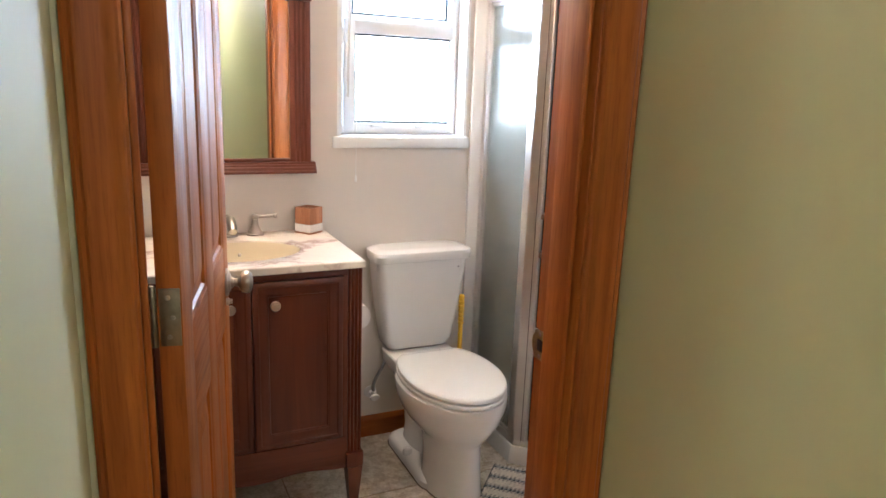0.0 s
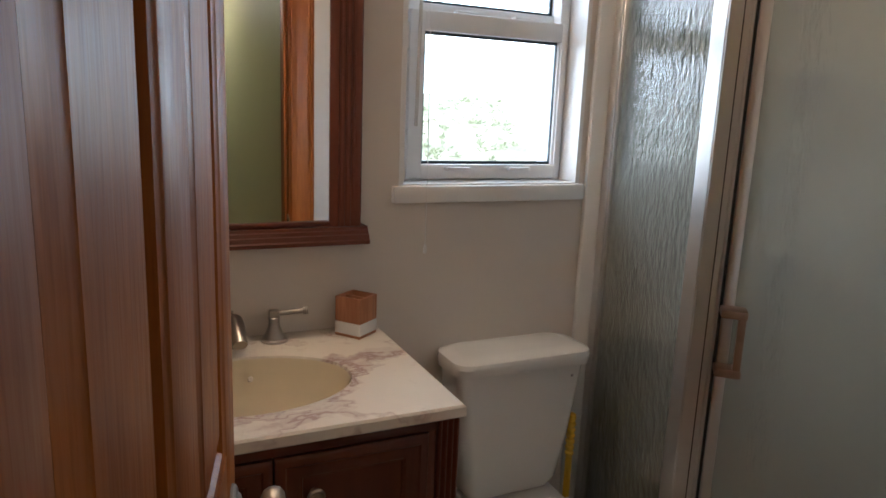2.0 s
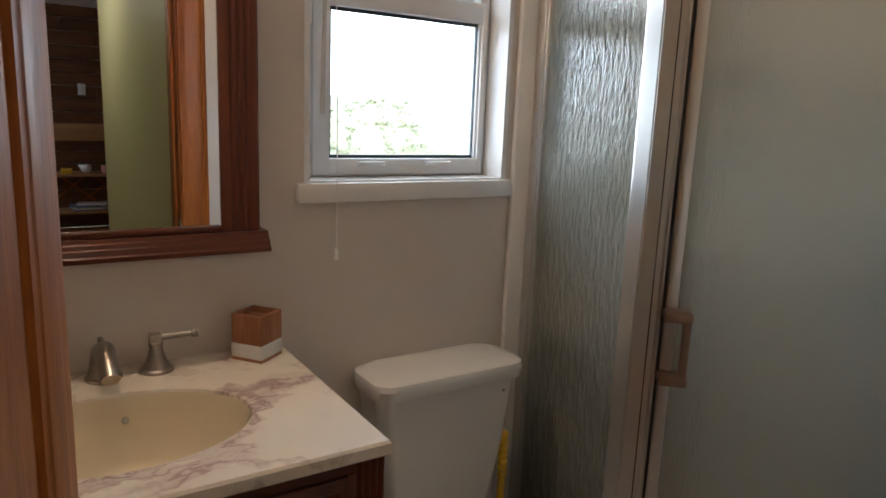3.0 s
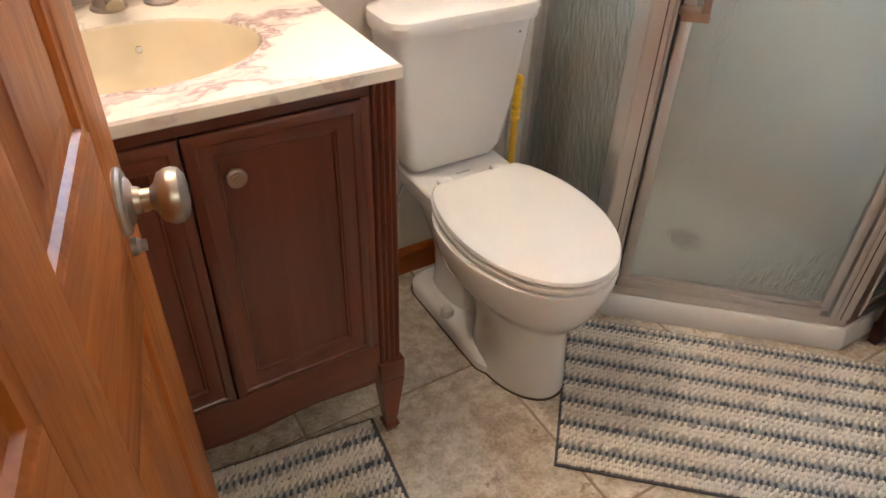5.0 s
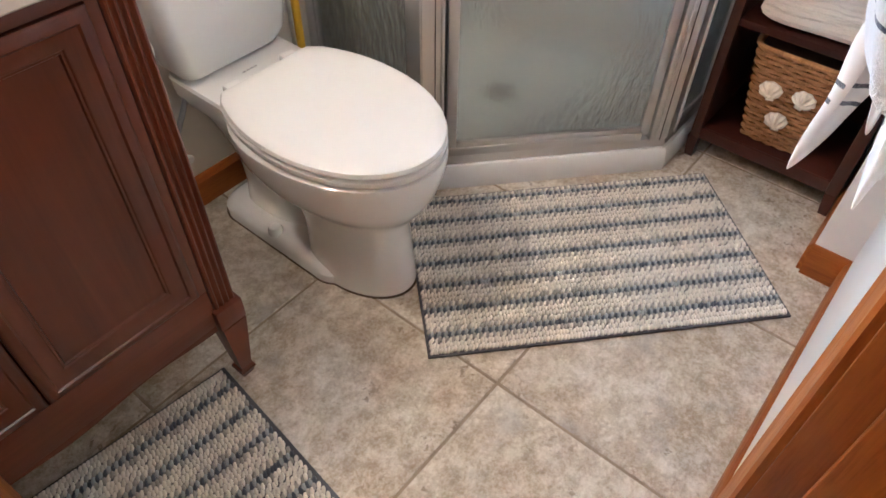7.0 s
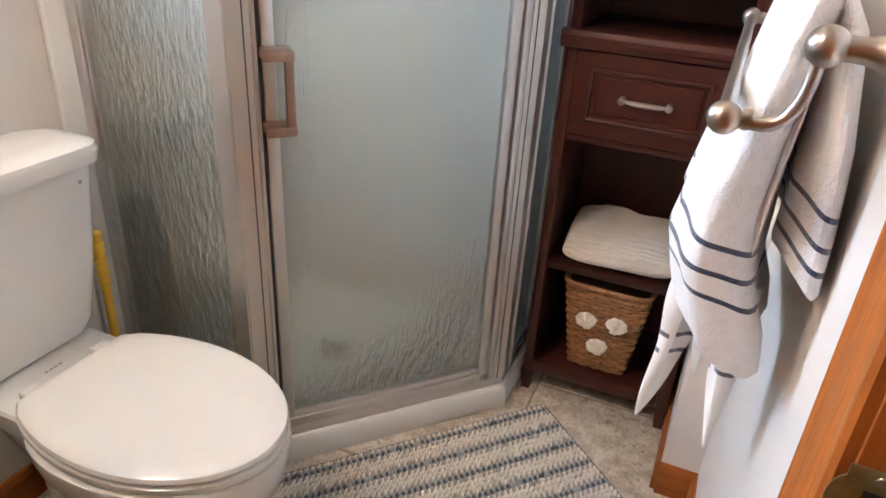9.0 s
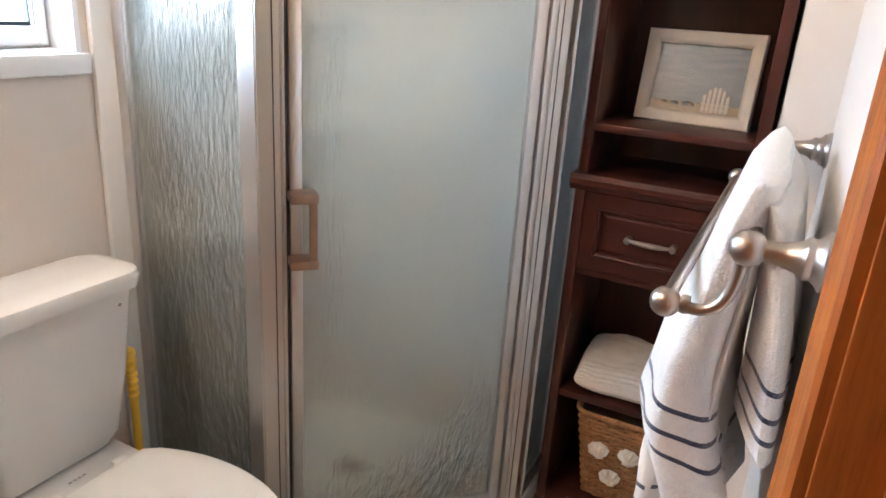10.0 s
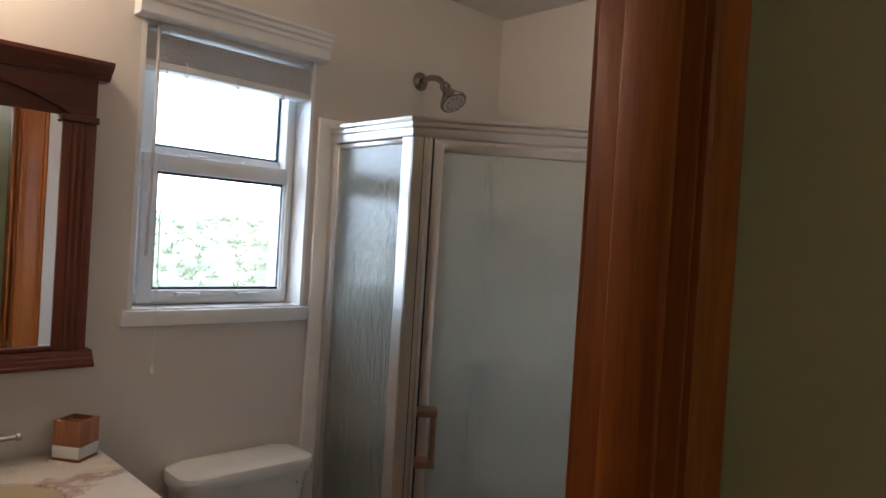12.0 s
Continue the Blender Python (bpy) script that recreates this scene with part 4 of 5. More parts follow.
def rrect(x0, x1, y0, y1, r, z, k=5):
    pts = []
    for cx, cy, a0 in ((x1 - r, y1 - r, 0), (x0 + r, y1 - r, 90), (x0 + r, y0 + r, 180), (x1 - r, y0 + r, 270)):
        for i in range(k + 1):
            a = radians(a0 + 90 * i / k)
            pts.append((cx + r * math.cos(a), cy + r * math.sin(a), z))
    return pts


def build_toilet():
    t = thing("toilet", TX, 0, 0, 0, "white porcelain two-piece toilet with closed lid", "toilet")
    rows = [(0.0, 2.082, 2.36, 0.098), (0.012, 2.080, 2.36, 0.099), (0.06, 2.086, 2.355, 0.094), (0.14, 2.092, 2.36, 0.090), (0.195, 2.090, 2.39, 0.094), (0.220, 2.078, 2.42, 0.108), (0.250, 2.052, 2.45, 0.136), (0.290, 2.030, 2.47, 0.162), (0.335, 2.017, 2.478, 0.177), (0.372, 2.012, 2.482, 0.182), (0.380, 2.014, 2.482, 0.181), (0.383, 2.020, 2.480, 0.176)]
    part("bowl", loft([egg(a, b, r, z, 48, 0, 0.18) for z, a, b, r in rows]), PORCELAIN, t)
    rows = [(0.0, 2.20, 2.622, 0.112), (0.024, 2.20, 2.622, 0.112), (0.034, 2.21, 2.616, 0.106), (0.041, 2.23, 2.604, 0.094)]
    part("foot_flange", loft([rrect(-r, r, a, b, min(0.06, r * 0.6), z, 6) for z, a, b, r in rows]), PORCELAIN, t)
    rows = [(0.04, 2.36, 2.585, 0.066), (0.10, 2.38, 2.580, 0.060), (0.17, 2.36, 2.585, 0.066), (0.23, 2.34, 2.60, 0.082), (0.29, 2.33, 2.625, 0.100), (0.345, 2.36, 2.645, 0.122)]
    part("trapway", loft([egg(a, b, r, z, 40, 0, 0.35) for z, a, b, r in rows]), PORCELAIN, t)
    rows = [(0.330, 0.118, 2.42), (0.352, 0.126, 2.41), (0.388, 0.130, 2.41), (0.394, 0.126, 2.415)]
    part("tank_deck", loft([rrect(-w, w, y, 2.652, 0.035, z) for z, w, y in rows]), PORCELAIN, t)
    for s in (-1, 1):
        part("bolt_cap", lathe([(0.018, 0.0), (0.0175, 0.012), (0.014, 0.021), (0.007, 0.026), (0.0, 0.0265)], 18, None, pose(s * 0.094, 2.418, 0.037)), PORCELAIN, t)
    part("caulk_line", loft([egg(2.077, 2.363, 0.1015, z, 48, 0, 0.18) for z in (0.0, 0.003)]), CAULK, t, "brown caulk line at the floor")
    part("caulk_line", loft([rrect(-0.115, 0.115, 2.2, 2.625, 0.06, z, 6) for z in (0.0, 0.0032)]), CAULK, t)
    # seat and lid
    def lid_ring(z, k=0.0):
        n, pts = 30, []
        yf, yb, ym, rx, rb = 2.014 + k, 2.466 - k, 2.266, 0.175 - k, 0.124 - k
        for i in range(n + 1):
            a = math.pi + math.pi * i / n
            pts.append((rx * math.cos(a), ym + (ym - yf) * math.sin(a), z))
        for i in range(1, 7):
            u = i / 7
            pts.append((rx - (rx - rb) * u ** 2.2, ym + (yb - ym) * u, z))
        pts += [(rb, yb - 0.010, z), (rb - 0.008, yb, z), (-rb + 0.008, yb, z), (-rb, yb - 0.010, z)]
        for i in range(6, 0, -1):
            u = i / 7
            pts.append((-(rx - (rx - rb) * u ** 2.2), ym + (yb - ym) * u, z))
        return pts
    part("seat", loft([lid_ring(0.3855, 0.006), lid_ring(0.387, 0.001), lid_ring(0.392, -0.001), lid_ring(0.399, 0.0), lid_ring(0.402, 0.006)]), SEAT, t)
    part("lid", loft([lid_ring(0.4062, 0.010), lid_ring(0.4075, 0.001), lid_ring(0.411, 0.0), lid_ring(0.418, 0.003), lid_ring(0.4215, 0.009), lid_ring(0.4235, 0.028), lid_ring(0.4245, 0.07)]), SEAT, t)
    for s in (-1, 1):
        part("seat_hinge", box(s * 0.075 - 0.018, s * 0.075 + 0.018, 2.4715, 2.494, 0.3945, 0.412, 0.005), SEAT, t)
    for i in range(4):
        part("maker_mark", box(-0.020 + i * 0.010, -0.013 + i * 0.010, 2.516, 2.521, 0.3941, 0.3946), GREYPRINT, t)
    # tank
    cx = 0.0
    rows = [(0.3945, 0.104, 2.566, 2.646), (0.402, 0.124, 2.556, 2.652), (0.43, 0.142, 2.547, 2.655), (0.56, 0.162, 2.536, 2.657), (0.68, 0.176, 2.529, 2.658), (0.750, 0.184, 2.525, 2.658)]
    part("tank", loft([rrect(cx - w, cx + w, a, b, 0.032, z, 6) for z, w, a, b in rows]), PORCELAIN, t)
    rows = [(0.751, 0.186, 2.522), (0.756, 0.194, 2.508), (0.779, 0.197, 2.504), (0.790, 0.194, 2.508), (0.796, 0.181, 2.524), (0.798, 0.157, 2.552)]
    part("tank_lid", loft([rrect(cx - w, cx + w, y, 2.664 - (0.01 if w < 0.193 else 0), 0.042 if w > 0.18 else 0.03, z, 6) for z, w, y in rows]), PORCELAIN, t)
    part("plug_dot", lathe([(0.004, 0), (0.0035, 0.0012), (0.0, 0.0014)], 12, None, pose(cx + 0.140, 2.5265, 0.722, 90, 0, 0)), GREYPRINT, t)


def build_supply():
    s = thing("water_supply_valve", 0.86, BACK, 0.19, 0, "white stop valve with a braided grey supply hose", "supply valve")
    part("escutcheon", lathe([(0.026, 0.0005), (0.025, 0.004), (0.012, 0.008)], 20, None, pose(0, 0, 0, 90, 0, 0)), VINYL, s)
    b = tube([(0, -0.006, 0), (0, -0.05, 0)], 0.008, 12)
    lathe([(0.012, -0.016), (0.013, 0.0), (0.010, 0.022)], 14, b, pose(0, -0.045, 0))
    part("valve_body", b, VINYL, s)
    part("valve_handle", lathe([(0.019, 0), (0.021, 0.006), (0.018, 0.012), (0.0, 0.013)], 16, None, pose(0, -0.052, 0, 90, 0, 0) @ Matrix.Diagonal((1, 0.6, 1, 1))), VINYL, s)
    part("hose", tube(bez([(0, -0.045, 0.02), (-0.02, -0.05, 0.07), (0.03, -0.075, 0.12), (0.075, -0.07, 0.20), (0.035, -0.06, 0.225)], 18), 0.0065, 10), HOSE, s, "braided grey hose")


def build_plunger():
    p = thing("plunger", 1.200, 2.566, 0, 0, "toilet plunger with a ribbed yellow plastic handle", "plunger")
    prof = [(0.010, 0.10), (0.0095, 0.47)]
    z = 0.47
    while z < 0.56:
        prof += [(0.0095, z), (0.0125, z + 0.005), (0.0125, z + 0.011), (0.0095, z + 0.015)]
        z += 0.017
    prof += [(0.012, 0.580), (0.011, 0.590), (0.006, 0.594), (0, 0.595)]
    part("handle", lathe(prof, 16, None, pose(0, 0, 0)), YELLOW, p, "ribbed yellow handle")
    part("cup", lathe([(0.030, 0.0), (0.032, 0.006), (0.034, 0.03), (0.030, 0.06), (0.018, 0.085), (0.012, 0.105), (0.0, 0.106)], 20), BLACK, p)


def build_paper_roll():
    r = thing("toilet_paper_holder", VX1 - 0.0105, 2.430, 0.612, 0, "white toilet paper roll on a nickel holder at the vanity's side", "toilet paper")
    part("roll", lathe([(0.020, -0.050), (0.044, -0.050), (0.044, -0.048), (0.044, 0.048), (0.044, 0.050), (0.020, 0.050)], 28, None, pose(0.056, 0, 0, 90, 0, 0)), PAPER, r)
    part("spindle", tube([(0.056, -0.062, 0), (0.056, 0.062, 0)], 0.008, 12), NICKEL, r)
    for s in (-1, 1):
        part("arm", tube(bez([(0.001, s * 0.070, 0), (0.03, s * 0.072, 0), (0.056, s * 0.066, 0), (0.058, s * 0.056, 0)], 8), 0.007, 10), NICKEL, r)
        part("wall_plate", lathe([(0.018, 0.0005), (0.017, 0.004), (0.009, 0.007)], 18, None, pose(0, s * 0.070, 0, 0, 90, 0)), NICKEL, r)


CAULK = plain("aged_caulk", (0.10, 0.065, 0.035), 0.8, vary=0.3, scale=40)
GREYPRINT = plain("grey_print", (0.34, 0.34, 0.35), 0.6, vary=0.05)
HOSE = plain("braided_hose", (0.30, 0.30, 0.31), 0.4, 0.5, vary=0.2, scale=300)
YELLOW = plain("yellow_plastic", (0.80, 0.50, 0.03), 0.35, vary=0.06)
PAPER = plain("paper", (0.82, 0.80, 0.78), 0.9, vary=0.03, grain=400)
build_toilet()
build_supply()
build_plunger()
build_paper_roll()

# ---- rugs ----


def yarn(name, c):
    m, t, p = nodes_of(name)
    g = t.nodes.new("ShaderNodeNewGeometry")
    v = coords(t)
    base = ramp(t, g.outputs["Random Per Island"], [(0.0, [a * 0.82 for a in c]), (0.5, c), (1.0, [min(1, a * 1.12) for a in c])])
    t.links.new(mix(t, 0.3, base, ramp(t, noise_tex(t, v, 900, 2), [(0.3, [a * 0.6 for a in c]), (0.7, [min(1, a * 1.2) for a in c])])), p.inputs["Base Color"])
    p.inputs["Roughness"].default_value = 0.95
    p.inputs["Sheen Weight"].default_value = 0.3
    return m


CREAM, STONE_Y, SLATE, MIST = yarn("cream_yarn", (0.80, 0.745, 0.65)), yarn("stone_yarn", (0.42, 0.39, 0.355)), yarn("slate_yarn", (0.085, 0.10, 0.13)), yarn("mist_yarn", (0.40, 0.42, 0.43))
BINDING = plain("grey_binding", (0.10, 0.10, 0.11), 0.9, vary=0.15, grain=600)


def build_rug(name, x, y, rz, length, width, seed, label):
    """Rows of woven nubs along the length on a bound backing."""
    r = thing(name, x, y, 0.0005, rz, label, "rug", "striped bath rugs")
    part("binding", box(-0.004, length + 0.004, -0.004, width + 0.004, 0.0, 0.006, 0.002), BINDING, r, "dark grey bound edge")
    rnd = random.Random(seed)
    cell, row = 0.0074, 0.0134
    verts, faces, mats = [], [], []
    n, k = int(length / cell), int(width / row)
    # five rows make one stripe: dark dashes, mixed dashes, plain cream, mixed dashes
    pairs = [(2, 3), (1, 0), (0, 0), (0, 0), (0, 1)]
    slant = 0.42
    for j in range(k):
        for i in range(n):
            cx, cy = (i + 0.5) * cell + rnd.uniform(-0.0007, 0.0007), (j + 0.5) * width / k + rnd.uniform(-0.0012, 0.0012)
            if i % 2:
                cy += 0.003
            mt = pairs[(j + seed) % 5][i % 2]
            if rnd.random() < 0.05:
                mt = pairs[(j + seed) % 5][(i + 1) % 2]
            half, hgt, turn = rnd.uniform(0.0074, 0.0088), rnd.uniform(0.0100, 0.0120), slant + rnd.uniform(-0.14, 0.14)
            ct, st = math.cos(turn), math.sin(turn)
            cy = min(max(cy, half), width - half)
            cx = min(max(cx, 0.006), length - 0.006)
            o = len(verts)
            for z, wx, wy in ((0.004, 0.0034, half), (0.0080, 0.0042, half * 1.02), (hgt - 0.0012, 0.0032, half * 0.86), (hgt, 0.0014, half * 0.55)):
                for q in range(8):
                    u = q * math.pi / 4
                    px, py = wx * math.cos(u), wy * math.copysign(abs(math.sin(u)) ** 0.7, math.sin(u))
                    verts.append((cx + px * ct + py * st, cy - px * st + py * ct, z))
            for lv in (0, 8, 16):
                for q in range(8):
                    faces.append((o + lv + q, o + lv + (q + 1) % 8, o + lv + 8 + (q + 1) % 8, o + lv + 8 + q))
                    mats.append(mt)
            faces.append(tuple(range(o + 24, o + 32)))
            mats.append(mt)
    mesh = bpy.data.meshes.new("pile")
    mesh.from_pydata(verts, [], faces)
    for m in (CREAM, STONE_Y, SLATE, MIST):
        mesh.materials.append(m)
    mesh.polygons.foreach_set("material_index", mats)
    mesh.polygons.foreach_set("use_smooth", [True] * len(faces))
    pile = new("pile", mesh)
    pile.parent = r
    tagged(pile, "", "", "", "stuff")


build_rug("bath_rug", 0.907, 1.925, -42.2, 0.800, 0.476, 2, "cream and slate-blue striped woven rug before the shower")
build_rug("bath_rug", -0.018, 1.902, -6.3, 0.590, 0.394, 5, "cream and slate-blue striped woven rug before the vanity")

# ---- shelf tower and what stands in it ----
TF, TB, TY0, TY1 = 1.875, 2.190, 1.434, 1.822


def build_tower():
    t = thing("shelf_tower", label="dark mahogany-stained linen tower with open shelves and one drawer", category="shelf")
    w = 0.020
    for y0, y1 in ((TY0, TY0 + w), (TY1 - w, TY1)):
        part("side_panel", box(TF + 0.018, TB - 0.010, y0, y1, 0.060, 1.93, 0.001), MAHOG, t)
        part("face_stile", box(TF, TF + 0.0175, y0 - 0.002, y1 + 0.008 if y0 < 1.5 else y1 + 0.002, 0.062, 0.945, 0.0015), MAHOG, t)
        part("face_stile", box(TF + 0.004, TF + 0.0175, y0, y1 + 0.006 if y0 < 1.5 else y1, 0.986, 1.93, 0.0015), MAHOG, t)
        for x in (TF, TB - 0.045):
            rings = [[(x, y0 - 0.002, z), (x + k, y0 - 0.002, z), (x + k, y0 - 0.002 + k * 0.8, z), (x, y0 - 0.002 + k * 0.8, z)] for z, k in ((0.0, 0.028), (0.0615, 0.036))]
            part("foot", loft(rings), MAHOG, t)
    part("back_panel", box(TB - 0.0095, TB, TY0 + 0.001, TY1 - 0.001, 0.062, 1.93), MAHOG, t)
    ya, yb = TY0 + w + 0.0005, TY1 - w - 0.0005
    for z in (0.072, 0.388, 0.732, 1.084, 1.424, 1.726):
        part("shelf_board", box(TF + 0.012, TB - 0.010, ya, yb, z, z + 0.018, 0.002), MAHOG_Y, t)
    part("bottom_rail", box(TF + 0.003, TF + 0.0115, ya + 0.008, yb, 0.062, 0.0955, 0.001), MAHOG_Y, t)
    # moulded ledge between the lower and upper part, and the top
    prof = [(TB, 0.946), (TF - 0.006, 0.946), (TF - 0.010, 0.950), (TF - 0.012, 0.958), (TF - 0.017, 0.962), (TF - 0.018, 0.974), (TF - 0.014, 0.981), (TF - 0.008, 0.985), (TB, 0.985)]
    b = loft([[(x, y, z) for x, z in prof] for y in (TY0 - 0.012, TY1 + 0.014)])
    part("waist_moulding", b, MAHOG_Y, t)
    part("top_board", box(TF - 0.014, TB, TY0 - 0.012, TY1 + 0.012, 1.9305, 1.956, 0.004), MAHOG_Y, t)
    # drawer with a raised field and a bar pull
    y0, y1, z0, z1, x = TY0 + 0.030, TY1 - 0.023, 0.752, 0.944, TF + 0.001
    rings = [[(x + o, y0 + k, z0 + k), (x + o, y1 - k, z0 + k), (x + o, y1 - k, z1 - k), (x + o, y0 + k, z1 - k)] for k, o in ((0, 0.018), (0, 0.002), (0.002, 0), (0.034, 0.0), (0.036, -0.004), (0.040, -0.005), (0.043, -0.003), (0.046, 0.005), (0.052, 0.006), (0.056, 0.003), (0.062, 0.003))]
    d = part("drawer", loft(rings), MAHOG_Y, t)
    ym, zm = (y0 + y1) / 2, (z0 + z1) / 2
    pull = part("drawer_pull", tube(bez([(x - 0.016, ym - 0.048, zm), (x - 0.028, ym - 0.022, zm), (x - 0.028, ym + 0.022, zm), (x - 0.016, ym + 0.048, zm)], 10), [0.0042, 0.0046, 0.0056, 0.0062, 0.0066, 0.0068, 0.0066, 0.0062, 0.0056, 0.0046, 0.0042], 10), NICKEL, d, "brushed nickel bar pull")
    for s in (-1, 1):
        part("pull_post", lathe([(0.0085, 0.0), (0.007, 0.004), (0.0055, 0.012), (0.0085, 0.017), (0.0085, 0.022), (0.0, 0.024)], 14, None, pose(x + 0.0002, ym + s * 0.051, zm, 0, -90, 0)), NICKEL, pull)


def build_shell(parent, m):
    """A ribbed scallop shell that lies flat on the weave."""
    rings = []
    for k, h in ((1.0, 0.0), (0.97, 0.003), (0.8, 0.007), (0.5, 0.010), (0.2, 0.0105)):
        ring = []
        for i in range(36):
            a = 2 * math.pi * i / 36
            r = 0.021 * (1 + 0.05 * math.cos(9 * a) * (1 if math.sin(a) > -0.6 else 0.2)) * (1 if math.sin(a) > -0.7 else 0.86)
            ring.append((k * r * math.cos(a) * 1.08, k * r * math.sin(a) * 0.92 + (1 - k) * -0.010, h * (1 + 0.16 * math.cos(9 * a))))
        rings.append(ring)
    b = loft(rings)
    box(-0.008, 0.008, -0.023, -0.014, 0.0, 0.004, 0.0015, b)
    return part("shell", moved(b, m), SHELL, parent, "cream scallop shell")


def build_basket():
    """Tapered square basket of woven seagrass with three shells on its front."""
    b0 = thing("basket", 2.003, 1.640, 0.0905, 0, "square seagrass basket with three cream shells on the lower shelf", "basket")
    def outline(h, n=96, grow=0.0):
        k = 0.077 + 0.034 * h
        out = []
        for i in range(n):
            a = 2 * math.pi * i / n
            c, s = math.cos(a), math.sin(a)
            q = (abs(c) ** 7 + abs(s) ** 7) ** (-1 / 7)
            out.append((c * q * (k + grow) * 0.94, s * q * (k + grow)))
        return out
    H, rows = 0.262, 22
    # dark core behind the strands, coloured as the shade in the weave's gaps
    part("lining", loft([[(x, y, z * H) for x, y in outline(z, 48, -0.006)] for z in (0.0, 0.5, 0.985)]), SEAGRASS_SHADE, b0)
    for r in range(rows):
        h = (r + 0.5) / rows
        pts = outline(h)
        n = len(pts)
        rad = H / rows * 0.50
        rings = []
        for i in range(n):
            x, y = pts[i]
            wob = 0.0034 * math.cos(math.pi * (i / 3 + r))
            L = math.hypot(x, y)
            nx, ny = x / L, y / L
            rings.append([(x + nx * (wob + rad * 0.8 * math.cos(t)), y + ny * (wob + rad * 0.8 * math.cos(t)), h * H + rad * math.sin(t)) for t in [k * math.pi / 3 for k in range(6)]])
        rings.append(rings[0])
        part("woven_strand", loft(rings, None, True, False), SEAGRASS, b0)
    rim = outline(1.0)
    part("rim", tube([(x * 1.02, y * 1.02, H + 0.001) for x, y in rim + rim[:1]], 0.0065, 8), SEAGRASS, b0)
    tilt = math.degrees(math.atan2(0.034 * 0.94, H))
    for y, h in ((0.040, 0.62), (-0.040, 0.64), (0.002, 0.32)):
        k = 0.077 + 0.034 * h
        build_shell(b0, pose(-(k * 0.94 + 0.0055), y, h * H, 0, -90 - tilt, 0) @ pose(0, 0, 0, 0, 0, -90 + 12 * (y > 0) - 14 * (y < -0.01)) @ Matrix.Scale(1.25, 4))


def build_folded_towel():
    """A towel folded in layers, lying on a shelf."""
    f = thing("folded_towel", 2.020, 1.634, 0.4065, 4, "folded cream ribbed towel lying on the tower's middle shelf", "towel")
    n, m = 44, 112
    hx, hy, th = 0.128, 0.142, 0.086
    rings = []
    for i in range(n + 1):
        v = 2 * i / n - 1
        edge = (1 - abs(v) ** 6) ** 0.5 if abs(v) < 1 else 0.0
        edge = 0.30 + 0.70 * edge
        ring = []
        for k in range(m):
            a = 2 * math.pi * k / m
            c, s = math.cos(a), math.sin(a)
            x = math.copysign(abs(c) ** 0.55, c) * hx * (0.94 + 0.06 * edge)
            zz = math.copysign(abs(s) ** 0.62, s)
            top = zz > 0
            rib = 0.0013 * math.cos(k * math.pi / 2)
            # a second fold lies back on the first
            step = 0.012 / (1 + math.exp(-(x + 0.02 + 0.03 * v) * 90)) if top else 0.0
            soft = 0.012 * noise.noise((x * 8, v * 1.3, 2.0)) + 0.005 * noise.noise((x * 26, v * 4, 6.0))
            z = th / 2 + zz * th / 2 * edge + (soft + step - 0.008 if top else 0)
            ring.append((x + rib * c - 0.006 * noise.noise((v * 2, zz, 1.0)), hy * v, max(z + rib * s, 0.0002)))
        rings.append(ring)
    part("towel_fold", loft(rings), TERRY_CREAM, f)


